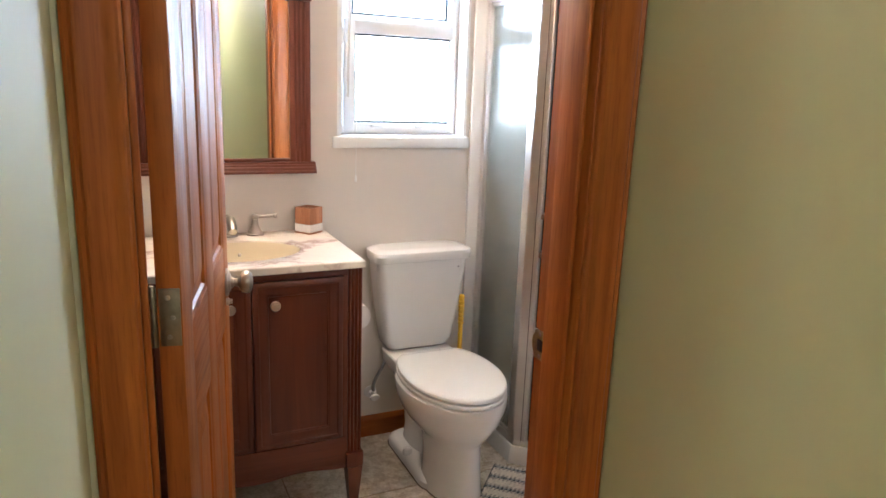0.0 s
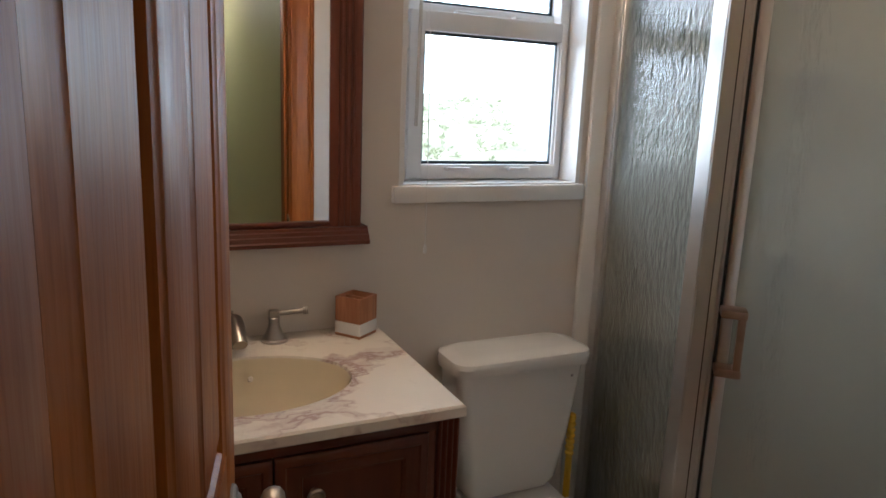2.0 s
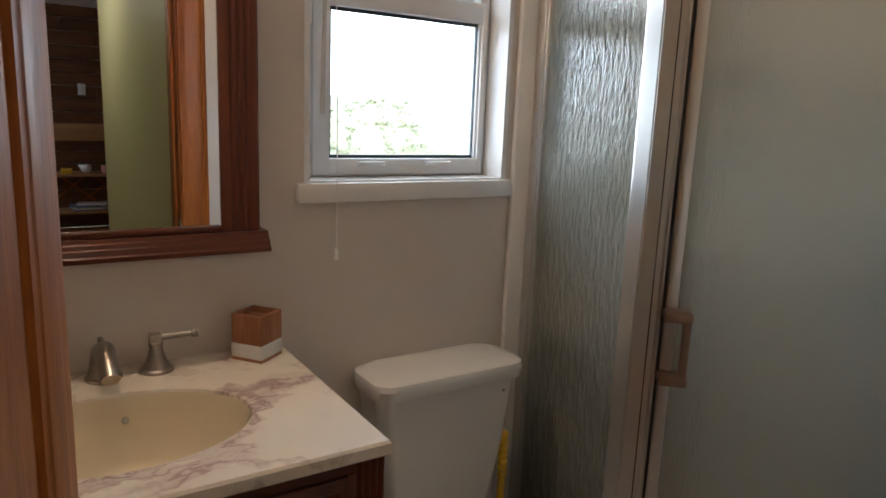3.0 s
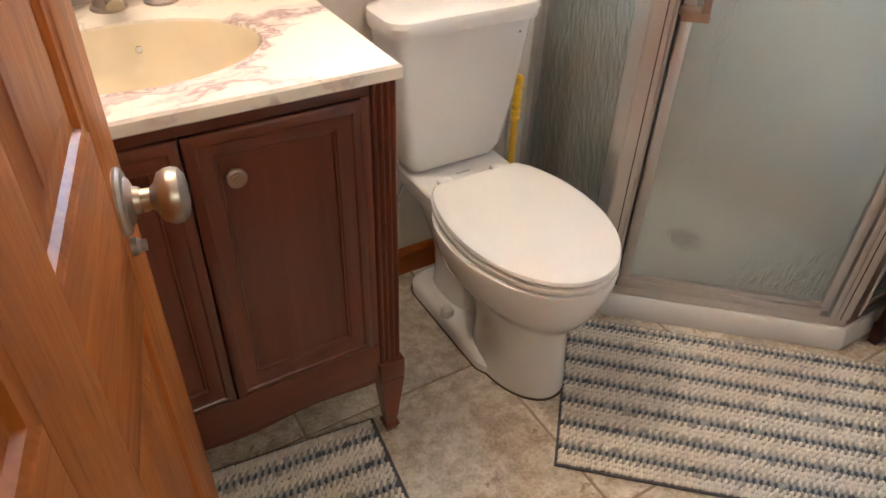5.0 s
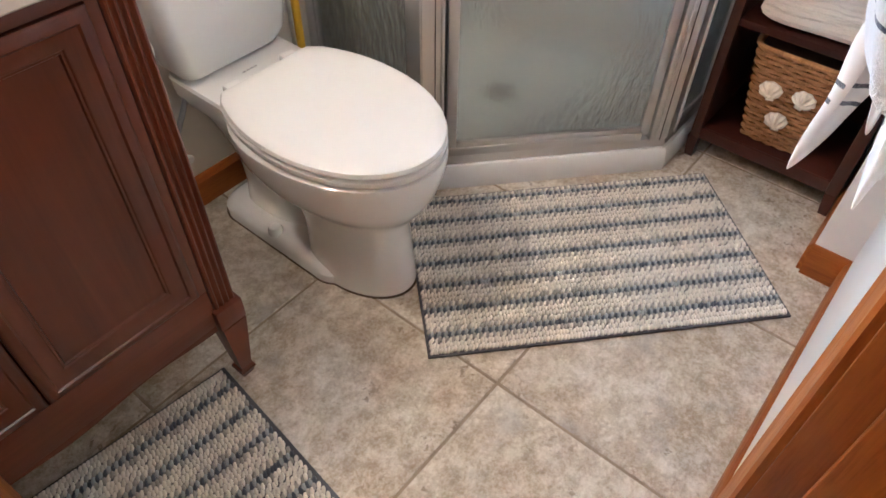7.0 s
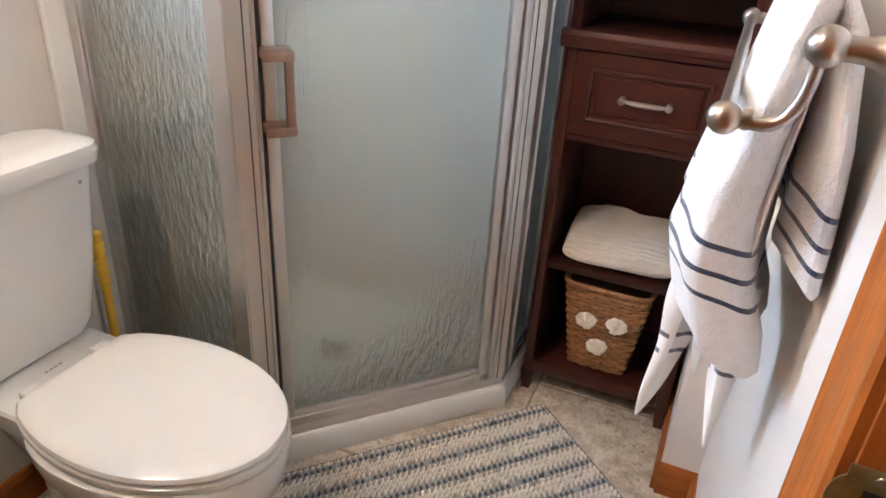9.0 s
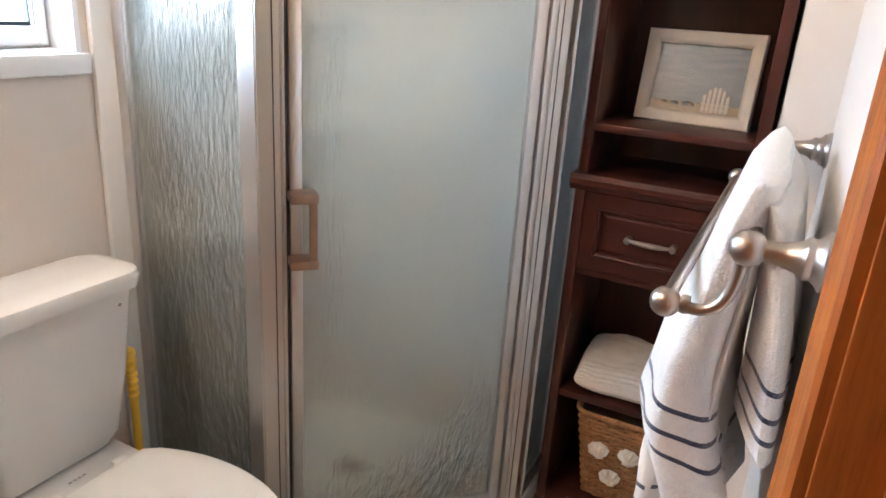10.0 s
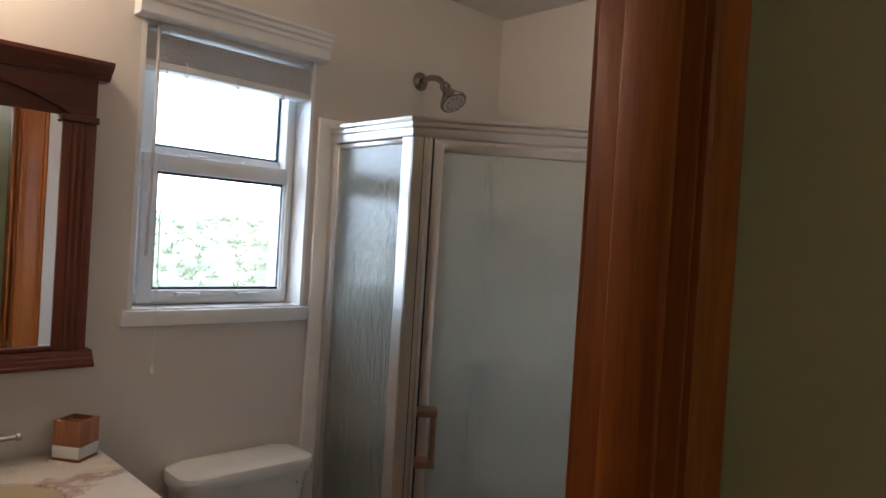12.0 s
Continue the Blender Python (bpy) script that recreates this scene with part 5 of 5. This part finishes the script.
def build_shadow_box(name, y, z, rz, gate, label):
    """A white frame leaning back, with a seaside picture and small cut-out fence behind the pane."""
    s = thing(name, 2.050, y, z, rz, label, "picture frame", "shadow-box frames")
    lean = pose(0, 0, 0.0008, 0, 10, 0)
    W2, Hh, fw = 0.134, 0.216, 0.030
    b = bmesh.new()
    prof = [(0.0, 0.030), (0.0, 0.004), (0.003, 0.0), (0.020, 0.001), (0.026, 0.004), (fw, 0.010), (fw, 0.030)]
    rings = []
    for sy, sz in ((-1, 0), (1, 0), (1, 1), (-1, 1)):
        rings.append([(o, sy * (W2 - k), (k if sz == 0 else Hh - k)) for k, o in prof])
    rings.append(rings[0])
    loft(rings, b, True, False)
    fr = part("frame", moved(b, lean), FRAME_WHITE, s, "white painted moulded frame")
    part("picture", moved(box(0.026, 0.029, -W2 + fw - 0.002, W2 - fw + 0.002, fw - 0.002, Hh - fw + 0.002), lean), SEASIDE, s, "blue-grey seaside picture")
    part("beach_strip", moved(box(0.020, 0.0255, -W2 + fw, W2 - fw, fw, fw + 0.022, 0.001), lean), SAND, s)
    # picket fence pieces
    count = 6
    for i in range(count):
        yy = (0.066 - i * 0.011) if gate == 0 else (-0.022 - i * 0.0105)
        hgt = (0.026 if gate == 0 else 0.034 + 0.026 * math.sin(math.pi * (i + 0.5) / count))
        pk = prism([(yy - 0.0036, fw + 0.004), (yy + 0.0036, fw + 0.004), (yy + 0.0036, fw + hgt), (yy, fw + hgt + 0.005), (yy - 0.0036, fw + hgt)], 0.014, 0.017, "x")
        part("picket", moved(pk, lean), FRAME_WHITE, s)
    ya, yb = (0.005, 0.072) if gate == 0 else (-0.080, -0.016)
    for zz in (0.010, 0.020):
        part("fence_rail", moved(box(0.0172, 0.019, ya, yb, fw + zz, fw + zz + 0.004), lean), FRAME_WHITE, s)
    rnd = random.Random(7 + gate)
    for i in range(5):
        yy = rnd.uniform(-0.05, 0.0) if gate == 0 else rnd.uniform(0.0, 0.07)
        k = rnd.uniform(0.006, 0.010)
        part("pebble", moved(lathe([(k, 0), (k * 1.1, k * 0.5), (k * 0.6, k), (0, k * 1.1)], 10, None, pose(0.016, yy, fw + 0.014)), lean), SAND if i % 2 else GREYPRINT, s)
    if gate == 0:
        part("mast", moved(tube([(0.017, -0.018, fw + 0.015), (0.017, -0.020, fw + 0.085)], 0.0012, 6), lean), SAND, s)
        part("hull", moved(prism([(-0.045, fw + 0.024), (-0.036, fw + 0.010), (-0.008, fw + 0.010), (0.006, fw + 0.026)], 0.012, 0.018, "x"), lean), GREYPRINT, s)
    part("pane", moved(box(0.011, 0.0125, -W2 + fw - 0.001, W2 - fw + 0.001, fw - 0.001, Hh - fw + 0.001), lean), GLASS, fr, "", False)
    part("easel_back", moved(box(0.0305, 0.034, -W2 + 0.012, W2 - 0.012, 0.010, Hh - 0.012), lean), GREYPRINT, s)


SHELL = plain("shell", (0.80, 0.74, 0.62), 0.5, vary=0.1, scale=80)
SEAGRASS = wood("seagrass", (0.26, 0.115, 0.040), (0.50, 0.265, 0.115), "z", 0.75, 60, 0.0)
# shaded copy of the seagrass tone for the gaps between strands
SEAGRASS_SHADE = plain("seagrass_shadow", (0.06, 0.03, 0.012), 0.9, vary=0.2)
FRAME_WHITE = plain("frame_white", (0.74, 0.70, 0.62), 0.5, vary=0.05)
SAND = plain("sand_tone", (0.55, 0.46, 0.33), 0.9, vary=0.15, scale=90)


def terry(name, c):
    m, t, p = nodes_of(name)
    v = coords(t)
    f = mix(t, 0.45, noise_tex(t, v, 300, 3, 0.7), noise_tex(t, v, 90, 3, 0.6))
    t.links.new(ramp(t, f, [(0.30, [a * 0.88 for a in c]), (0.54, c)]), p.inputs["Base Color"])
    p.inputs["Roughness"].default_value, p.inputs["Sheen Weight"].default_value = 1.0, 0.5
    bump(t, p, f, 0.8, 0.006)
    return m


def seaside():
    m, t, p = nodes_of("seaside_picture")
    v = coords(t)
    sep = t.nodes.new("ShaderNodeSeparateXYZ")
    t.links.new(v, sep.inputs[0])
    n = noise_tex(t, coords(t, (1, 6, 30)), 3, 4)
    sky_c = ramp(t, sep.outputs["Z"], [(0.05, (0.30, 0.34, 0.36)), (0.09, (0.36, 0.42, 0.46)), (0.2, (0.20, 0.28, 0.36))])
    t.links.new(mix(t, 0.4, sky_c, ramp(t, n, [(0.35, (0.20, 0.25, 0.30)), (0.7, (0.50, 0.52, 0.52))])), p.inputs["Base Color"])
    p.inputs["Roughness"].default_value = 0.5
    return m


SEASIDE, TERRY_CREAM, TERRY_WHITE = seaside(), terry("cream_terry", (0.76, 0.70, 0.61)), terry("white_terry", (0.83, 0.825, 0.815))
NAVY = terry("navy_stripe", (0.035, 0.045, 0.10))
build_tower()
build_basket()
build_folded_towel()
build_shadow_box("shadow_box_frame", 1.622, 1.1025, -4, 1, "white shadow-box frame with a seaside scene and garden gate")
build_shadow_box("shadow_box_frame", 1.622, 1.4425, 3, 0, "white shadow-box frame with a seaside scene and picket fence")

# ---- towel bar and towels ----
BAR_Y, BAR_Z, LOW_Y, LOW_Z, BX0, BX1 = 1.404, 1.147, 1.464, 1.082, 0.949, 1.606


def ball(r, n=12):
    return [(r * math.sin(math.pi * i / n), -r * math.cos(math.pi * i / n)) for i in range(n + 1)]


def build_towel_bar():
    b = thing("towel_bar", label="brushed nickel double towel bar on the white wall", category="towel bar")
    for x in (BX0, BX1):
        m = pose(x, FRONT_IN, BAR_Z, -90, 0, 0) @ Matrix.Diagonal((1, 1, 0.8, 1))
        part("wall_rosette", lathe([(0.029, 0.0005), (0.030, 0.004), (0.028, 0.007), (0.026, 0.010), (0.026, 0.014), (0.021, 0.018), (0.018, 0.024)], 28, None, m), NICKEL, b)
        part("post", lathe([(0.018, 0.024), (0.019, 0.028), (0.019, 0.031), (0.014, 0.038), (0.0105, 0.055), (0.009, 0.080), (0.0095, 0.088)], 24, None, m), NICKEL, b)
        part("joint_ball", lathe([(max(1e-4, r), z) for r, z in ball(0.0165)], 24, None, pose(x, BAR_Y, BAR_Z)), NICKEL, b)
        arm = bez([(x, BAR_Y + 0.003, BAR_Z - 0.012), (x, BAR_Y + 0.002, BAR_Z - 0.058), (x, BAR_Y + 0.020, LOW_Z - 0.010), (x, LOW_Y - 0.010, LOW_Z)], 12)
        part("curved_arm", tube(arm, 0.0058, 12), NICKEL, b)
        part("arm_collar", lathe([(0.0085, -0.004), (0.0095, 0.0), (0.0085, 0.004)], 16, None, pose(x, LOW_Y - 0.017, LOW_Z, 90, 0, 0)), NICKEL, b)
        part("end_ball", lathe([(max(1e-4, r), z) for r, z in ball(0.0145)], 24, None, pose(x - 0.004 if x < 1.2 else x, LOW_Y, LOW_Z)), NICKEL, b)
    part("upper_bar", tube([(BX0, BAR_Y, BAR_Z), (BX1, BAR_Y, BAR_Z)], 0.0072, 14), NICKEL, b)
    part("lower_bar", tube([(BX0, LOW_Y, LOW_Z), (BX1, LOW_Y, LOW_Z)], 0.0072, 14), NICKEL, b)


def hanging(levels, x0, x1, seed, stripes=(), n=44, flare=0.0):
    """A thick folded cloth that hangs: levels of (z, y centre, half thickness, x shift); stripes lie in some z bands."""
    rings, zs = [], []
    zt, zb = levels[0][0], levels[-1][0]
    fine = []
    for (a, b) in zip(levels, levels[1:]):
        steps = max(2, int(abs(a[0] - b[0]) / 0.006))
        fine += [[p + (q - p) * i / steps for p, q in zip(a, b)] for i in range(steps)]
    fine.append(list(levels[-1]))
    for z, yc, ht, dx in fine:
        ring = []
        k = (zt - z) / (zt - zb)
        for i in range(n):
            a = 2 * math.pi * i / n
            c, s = math.cos(a), math.sin(a)
            x = (x0 + x1) / 2 + dx + math.copysign(abs(c) ** 0.55, c) * (x1 - x0) / 2 * (1 + flare * k)
            y = yc + math.copysign(abs(s) ** 0.8, s) * ht
            y += 0.010 * k * math.sin(x * 34 + seed) + 0.004 * noise.noise((x * 20, z * 9, seed))
            x += 0.012 * k * math.sin(s * 3.1 + seed * 1.7) + 0.003 * noise.noise((y * 30, z * 14, seed + 4))
            ring.append((x, y, z + k * (0.028 * s * 0.6 - 0.012 * c) + 0.004 * noise.noise((x * 12, y * 12, seed))))
        rings.append(ring)
        zs.append(z)
    b = loft(rings)
    b.faces.ensure_lookup_table()
    for i, f in enumerate(b.faces):
        r = i // n
        if r < len(zs) - 1 and any(lo <= zs[r] <= hi for lo, hi in stripes):
            f.material_index = 1
    return b


def build_bath_towel():
    t = thing("bath_towel", label="white terry towel with three navy stripes draped over the towel bar", category="towel")
    st = [(0.946, 0.951), (0.916, 0.921), (0.886, 0.891)]
    lv = [(1.197, 1.404, 0.006, 0.0), (1.194, 1.405, 0.016, 0.0), (1.180, 1.408, 0.024, 0.0), (1.14, 1.418, 0.024, 0.0), (1.06, 1.430, 0.026, 0.0), (0.98, 1.444, 0.034, 0.0), (0.90, 1.444, 0.048, 0.0), (0.84, 1.424, 0.050, 0.0), (0.800, 1.414, 0.045, 0.0), (0.793, 1.412, 0.036, 0.0)]
    part("front_fold", hanging(lv, 0.990, 1.430, 1.0, [(a - 0.012, b - 0.012) for a, b in st]), [TERRY_WHITE, NAVY], t)
    lv = [(1.175, 1.392, 0.010, 0.0), (1.15, 1.382, 0.018, 0.0), (1.05, 1.366, 0.021, 0.0), (0.95, 1.360, 0.024, 0.0), (0.905, 1.358, 0.024, 0.0), (0.900, 1.358, 0.016, 0.0)]
    part("back_fold", hanging(lv, 1.000, 1.420, 2.4, [(a + 0.040, b + 0.040) for a, b in st]), [TERRY_WHITE, NAVY], t)


def build_hand_towel():
    t = thing("hand_towel", label="thin white cotton towel with grey stripes hanging under the bath towel", category="towel")
    def tail(base, tip, wide, thick, turn, bow, seed):
        """A folded cloth corner that narrows to a point; turn is the way its flat side runs."""
        rows, out = 34, []
        p0, p1 = Vector(base), Vector(tip)
        along, across = Vector((math.cos(turn), math.sin(turn), 0)), Vector((-math.sin(turn), math.cos(turn), 0))
        for i in range(rows + 1):
            k = i / rows
            c = p0.lerp(p1, k) + across * bow * math.sin(math.pi * k)
            w = wide * (1 - k) ** 0.75 * (1 + 0.12 * math.sin(k * 9 + seed)) + 0.0012
            h = thick * (1 - k) ** 0.5 + 0.0012
            ring = []
            for q in range(20):
                a = 2 * math.pi * q / 20
                u = math.cos(a)
                fold = 0.007 * (1 - k) * math.sin(u * 3.2 + seed)
                ring.append(c + along * u * w + across * (math.sin(a) * h + fold) + Vector((0, 0, 0.006 * u * (1 - k))))
            out.append(ring)
        b = loft(out)
        for g in b.faces:
            z = g.calc_center_median().z
            if len(g.verts) == 4 and any(lo < z < lo + 0.005 for lo in (0.772, 0.748)):
                g.material_index = 1
        return b
    cloth = [COTTON, GREYSTRIPE]
    part("towel_corner", tail((1.112, 1.446, 0.845), (1.093, 1.482, 0.640), 0.030, 0.006, 2.0, 0.006, 0.4), cloth, t)
    part("towel_corner", tail((1.085, 1.408, 0.845), (1.070, 1.394, 0.640), 0.024, 0.006, 1.2, -0.004, 2.0), cloth, t)
    part("towel_corner", tail((1.140, 1.398, 0.845), (1.125, 1.384, 0.655), 0.024, 0.006, 1.7, 0.004, 3.1), cloth, t)
    part("towel_corner", tail((1.150, 1.436, 0.845), (1.150, 1.424, 0.690), 0.020, 0.005, 1.4, 0.003, 4.4), cloth, t)
    lv = [(1.166, 1.398, 0.004, 0.0), (1.150, 1.398, 0.008, 0.0), (1.06, 1.400, 0.008, 0.0), (0.95, 1.404, 0.009, 0.0), (0.87, 1.408, 0.010, 0.0), (0.83, 1.410, 0.010, 0.0)]
    part("towel_body", hanging(lv, 1.030, 1.170, 3.3), COTTON, t)


COTTON = plain("thin_cotton", (0.82, 0.80, 0.76), 0.95, vary=0.03, grain=500, relief=0.3)
GREYSTRIPE = terry("grey_stripe", (0.12, 0.12, 0.14))
build_towel_bar()
build_bath_towel()
build_hand_towel()

# ---- lamps and small fittings ----


def glowing(name, c, strength):
    m, t, p = nodes_of(name)
    p.inputs["Base Color"].default_value = (*c, 1)
    p.inputs["Emission Color"].default_value = (*c, 1)
    p.inputs["Emission Strength"].default_value = strength
    return m


def build_ceiling_light(x, y):
    c = thing("ceiling_light", x, y, CEIL_Z, 0, "small round ceiling light with frosted glass dome", "ceiling light", "ceiling lights")
    part("canopy", lathe([(0.115, -0.0005), (0.118, -0.010), (0.110, -0.018)], 32), NICKEL, c)
    dome = part("shade", lathe([(0.108, -0.018), (0.110, -0.034), (0.098, -0.062), (0.070, -0.084), (0.035, -0.096), (0.001, -0.100)], 32), SHADE, c, "frosted warm-lit glass dome")
    dome.visible_shadow = False
    part("finial", lathe([(0.008, -0.099), (0.010, -0.106), (0.006, -0.114), (0.0, -0.116)], 16), NICKEL, c)


def build_vanity_light():
    v = thing("vanity_light", 0.33, BACK, 2.09, 0, "nickel vanity light bar with frosted shades above the mirror", "wall light")
    part("back_plate", box(-0.22, 0.22, -0.022, -0.0005, -0.045, 0.045, 0.006), NICKEL, v)
    for x in (-0.14, 0.14):
        arm = part("arm", tube(bez([(x, -0.02, 0), (x, -0.08, 0.0), (x, -0.11, 0.0), (x, -0.115, 0.03)], 8), 0.008, 10), NICKEL, v)
        sh = part("shade", lathe([(0.028, 0.030), (0.040, 0.050), (0.052, 0.090), (0.058, 0.120), (0.056, 0.121), (0.050, 0.090), (0.038, 0.052), (0.020, 0.034)], 24, None, pose(x, -0.115, 0)), SHADE, v, "frosted glass shade")
        sh.visible_shadow = False


SHADE = glowing("lit_frosted_shade", (1.0, 0.80, 0.55), 0.5)
build_ceiling_light(1.62, 1.90)
# unseen fixture, added to go with the hall's fill lamp
build_ceiling_light(0.40, -0.90)
build_vanity_light()


def build_switch_plate(name, m, label):
    s = thing(name, label=label, category="switch")
    s.matrix_world = m
    part("plate", box(-0.037, 0.037, -0.006, -0.0005, -0.058, 0.058, 0.003), VINYL, s)
    part("toggle", box(-0.005, 0.005, -0.014, -0.0062, -0.010, 0.012, 0.002), VINYL, s)
    for z in (-0.030, 0.030):
        part("screw", lathe([(0.003, 0), (0.0025, 0.001), (0, 0.0012)], 8, None, pose(0, -0.006, z, 90, 0, 0)), VINYL, s)


build_switch_plate("light_switch", pose(LEFT, 2.13, 1.075, 0, 0, 90), "white toggle switch plate on the bathroom wall")

# ---- the room beyond the hall, seen in the mirror ----


def build_far_room():
    wall = thing("wall_planks", label="dark knotty pine plank wall of the far room", category="wall", kind="structure")
    rnd = random.Random(11)
    z = 0.0
    while z < CEIL_Z - 0.02:
        h = 0.135
        x = -1.0
        while x < 2.6:
            L = rnd.choice((0.9, 1.2, 1.5))
            e = min(x + L, 2.6)
            part("plank", box(x + 0.001, e - 0.001, -4.299, -4.28 + rnd.uniform(0, 0.003), z + 0.002, min(z + h - 0.002, CEIL_Z - 0.002), 0.003, segs=1), KNOTTY, wall)
            x = e
        z += h
    u = thing("shelf_unit", 0.9, -4.05, 0, 0, "low pine shelf unit with small ornaments by the plank wall", "shelf")
    for zz in (0.20, 0.58):
        part("shelf_board", box(-0.6, 0.6, -0.17, 0.17, zz, zz + 0.025, 0.002), PALEPINE, u)
    part("back_rail", box(-0.6, 0.6, -0.19, -0.172, 0.92, 1.10, 0.003), PALEPINE, u)
    for x in (-0.58, 0.58):
        for y in (-0.155, 0.155):
            part("upright", box(x - 0.02, x + 0.02, y - 0.02, y + 0.02, 0.0, 0.58 if y > 0 else 1.10, 0.002), PALEPINE, u)
    for i in range(4):
        part("lattice_bar", moved(box(-0.25, 0.25, -0.006, 0.006, -0.008, 0.008), pose(-0.15 + 0.15 * i, -0.15, 0.40, 0, 40 if i % 2 else -40, 0)), PINE_X, u)
    build_switch_plate("wall_outlet", pose(0.96, -4.276, 1.45, 0, 0, 180), "small cream switch plate on the plank wall")
    # ornaments
    p = thing("piggy_ornament", 0.93, -3.98, 0.606, 0, "small white ceramic ornament on the shelf", "ornament")
    b = lathe([(0.02, 0.0), (0.045, 0.02), (0.055, 0.05), (0.045, 0.085), (0.0, 0.10)], 18)
    lathe([(max(1e-4, r), q) for r, q in ball(0.02)], 12, b, pose(-0.05, 0, 0.075))
    part("body", b, PORCELAIN, p)
    c = thing("toy_block", 0.75, -3.97, 0.606, 0, "small yellow toy on the shelf", "toy")
    part("body", box(-0.05, 0.05, -0.04, 0.04, 0, 0.05, 0.01), YELLOW, c)
    j = thing("lidded_jar", 1.12, -3.97, 0.606, 0, "small pink and white jar on the shelf", "jar")
    part("jar_body", lathe([(0.04, 0), (0.05, 0.02), (0.05, 0.075), (0.04, 0.085)], 18), PINK, j)
    part("lid", lathe([(0.044, 0.0855), (0.044, 0.105), (0.0, 0.115)], 18), DARK, j)
    for i in range(5):
        k = thing("book", 0.93 + 0.01 * i * (-1) ** i, -3.99, 0.2255 + 0.0145 * i, 4 * i - 8, "thin magazine in a flat stack on the low shelf", "book", "stack of magazines")
        part("pages", box(-0.14, 0.14, -0.10, 0.10, 0.0, 0.014, 0.002), (BOOKS[i % 3]), k)


KNOTTY = wood("knotty_pine", (0.060, 0.022, 0.010), (0.20, 0.085, 0.035), "x", 0.5, 14, 0.1)
PALEPINE = wood("pale_pine", (0.34, 0.17, 0.07), (0.52, 0.30, 0.14), "x", 0.5, 20, 0.1)
PINK = plain("pink_glaze", (0.62, 0.28, 0.24), 0.4)
BOOKS = [plain("book_blue", (0.08, 0.12, 0.22), 0.5), plain("book_white", (0.6, 0.6, 0.6), 0.5), plain("book_grey", (0.2, 0.24, 0.28), 0.5)]
build_far_room()

# ---- tiled floor ----


def tile_material():
    m, t, p = nodes_of("travertine_tile")
    info = t.nodes.new("ShaderNodeObjectInfo")
    v = coords(t)
    add = t.nodes.new("ShaderNodeVectorMath")
    add.operation = "ADD"
    sc = t.nodes.new("ShaderNodeMath")
    sc.operation = "MULTIPLY"
    sc.inputs[1].default_value = 23.0
    t.links.new(info.outputs["Random"], sc.inputs[0])
    t.links.new(v, add.inputs[0])
    t.links.new(sc.outputs[0], add.inputs[1])
    v = add.outputs[0]
    big, mid, fine = noise_tex(t, v, 3.2, 6, 0.62, 0.3), noise_tex(t, v, 26, 9, 0.74, 0.2), noise_tex(t, v, 120, 6, 0.75)
    pits = noise_tex(t, v, 58, 5, 0.62, 0.4)
    c = ramp(t, big, [(0.40, (0.36, 0.275, 0.17)), (0.49, (0.54, 0.46, 0.335)), (0.58, (0.78, 0.725, 0.62))])
    c = mix(t, 0.55, c, ramp(t, mid, [(0.40, (0.28, 0.20, 0.115)), (0.49, (0.55, 0.475, 0.355)), (0.58, (0.88, 0.835, 0.74))]))
    c = mix(t, 0.30, c, ramp(t, fine, [(0.38, (0.30, 0.22, 0.14)), (0.62, (0.84, 0.79, 0.70))]))
    spots = ramp(t, pits, [(0.58, (0, 0, 0)), (0.63, (0.75, 0.75, 0.75))])
    patchy = ramp(t, noise_tex(t, v, 6, 4), [(0.48, (0, 0, 0)), (0.64, (1, 1, 1))])
    c = mix(t, mix(t, 1.0, spots, patchy, "MULTIPLY"), c, (0.20, 0.14, 0.08))
    # worn grey traffic stains
    grey = ramp(t, noise_tex(t, v, 5.2, 5, 0.6), [(0.56, (0, 0, 0)), (0.70, (0.6, 0.6, 0.6))])
    c = mix(t, grey, c, (0.36, 0.34, 0.31))
    t.links.new(c, p.inputs["Base Color"])
    t.links.new(ramp(t, mid, [(0.3, (0.34, 0.34, 0.34)), (0.7, (0.48, 0.48, 0.48))]), p.inputs["Roughness"])
    h = mix(t, 0.5, fine, spots)
    bump(t, p, h, 0.12, 0.0015)
    return m


TILE, GROUT = tile_material(), plain("grout", (0.34, 0.27, 0.19), 0.95, vary=0.2, scale=30, grain=500, relief=0.5)


def build_floor():
    f = setting("floor", box(LEFT, ALC_X, 1.2505, BACK, -0.1, -0.0022), GROUT, "beige travertine-look tiled bathroom floor", "floor")
    size, gap = 0.4825, 0.0065
    for i in range(-3, 4):
        for j in range(-2, 3):
            x0, y0 = 0.948 + i * size, 1.781 + j * size
            x1, y1 = x0 + size - gap / 2, y0 + size - gap / 2
            x0, y0 = max(x0 + gap / 2, LEFT + 0.001), max(y0 + gap / 2, 1.252)
            x1, y1 = min(x1, ALC_X - 0.001), min(y1, BACK - 0.001)
            if x1 - x0 < 0.02 or y1 - y0 < 0.02:
                continue
            b = box(x0 - (x0 + x1) / 2, x1 - (x0 + x1) / 2, y0 - (y0 + y1) / 2, y1 - (y0 + y1) / 2, -0.008, 0.0, 0.0012, segs=1)
            tile = part("tile", b, TILE, f)
            tile.location = ((x0 + x1) / 2, (y0 + y1) / 2, 0)


build_floor()
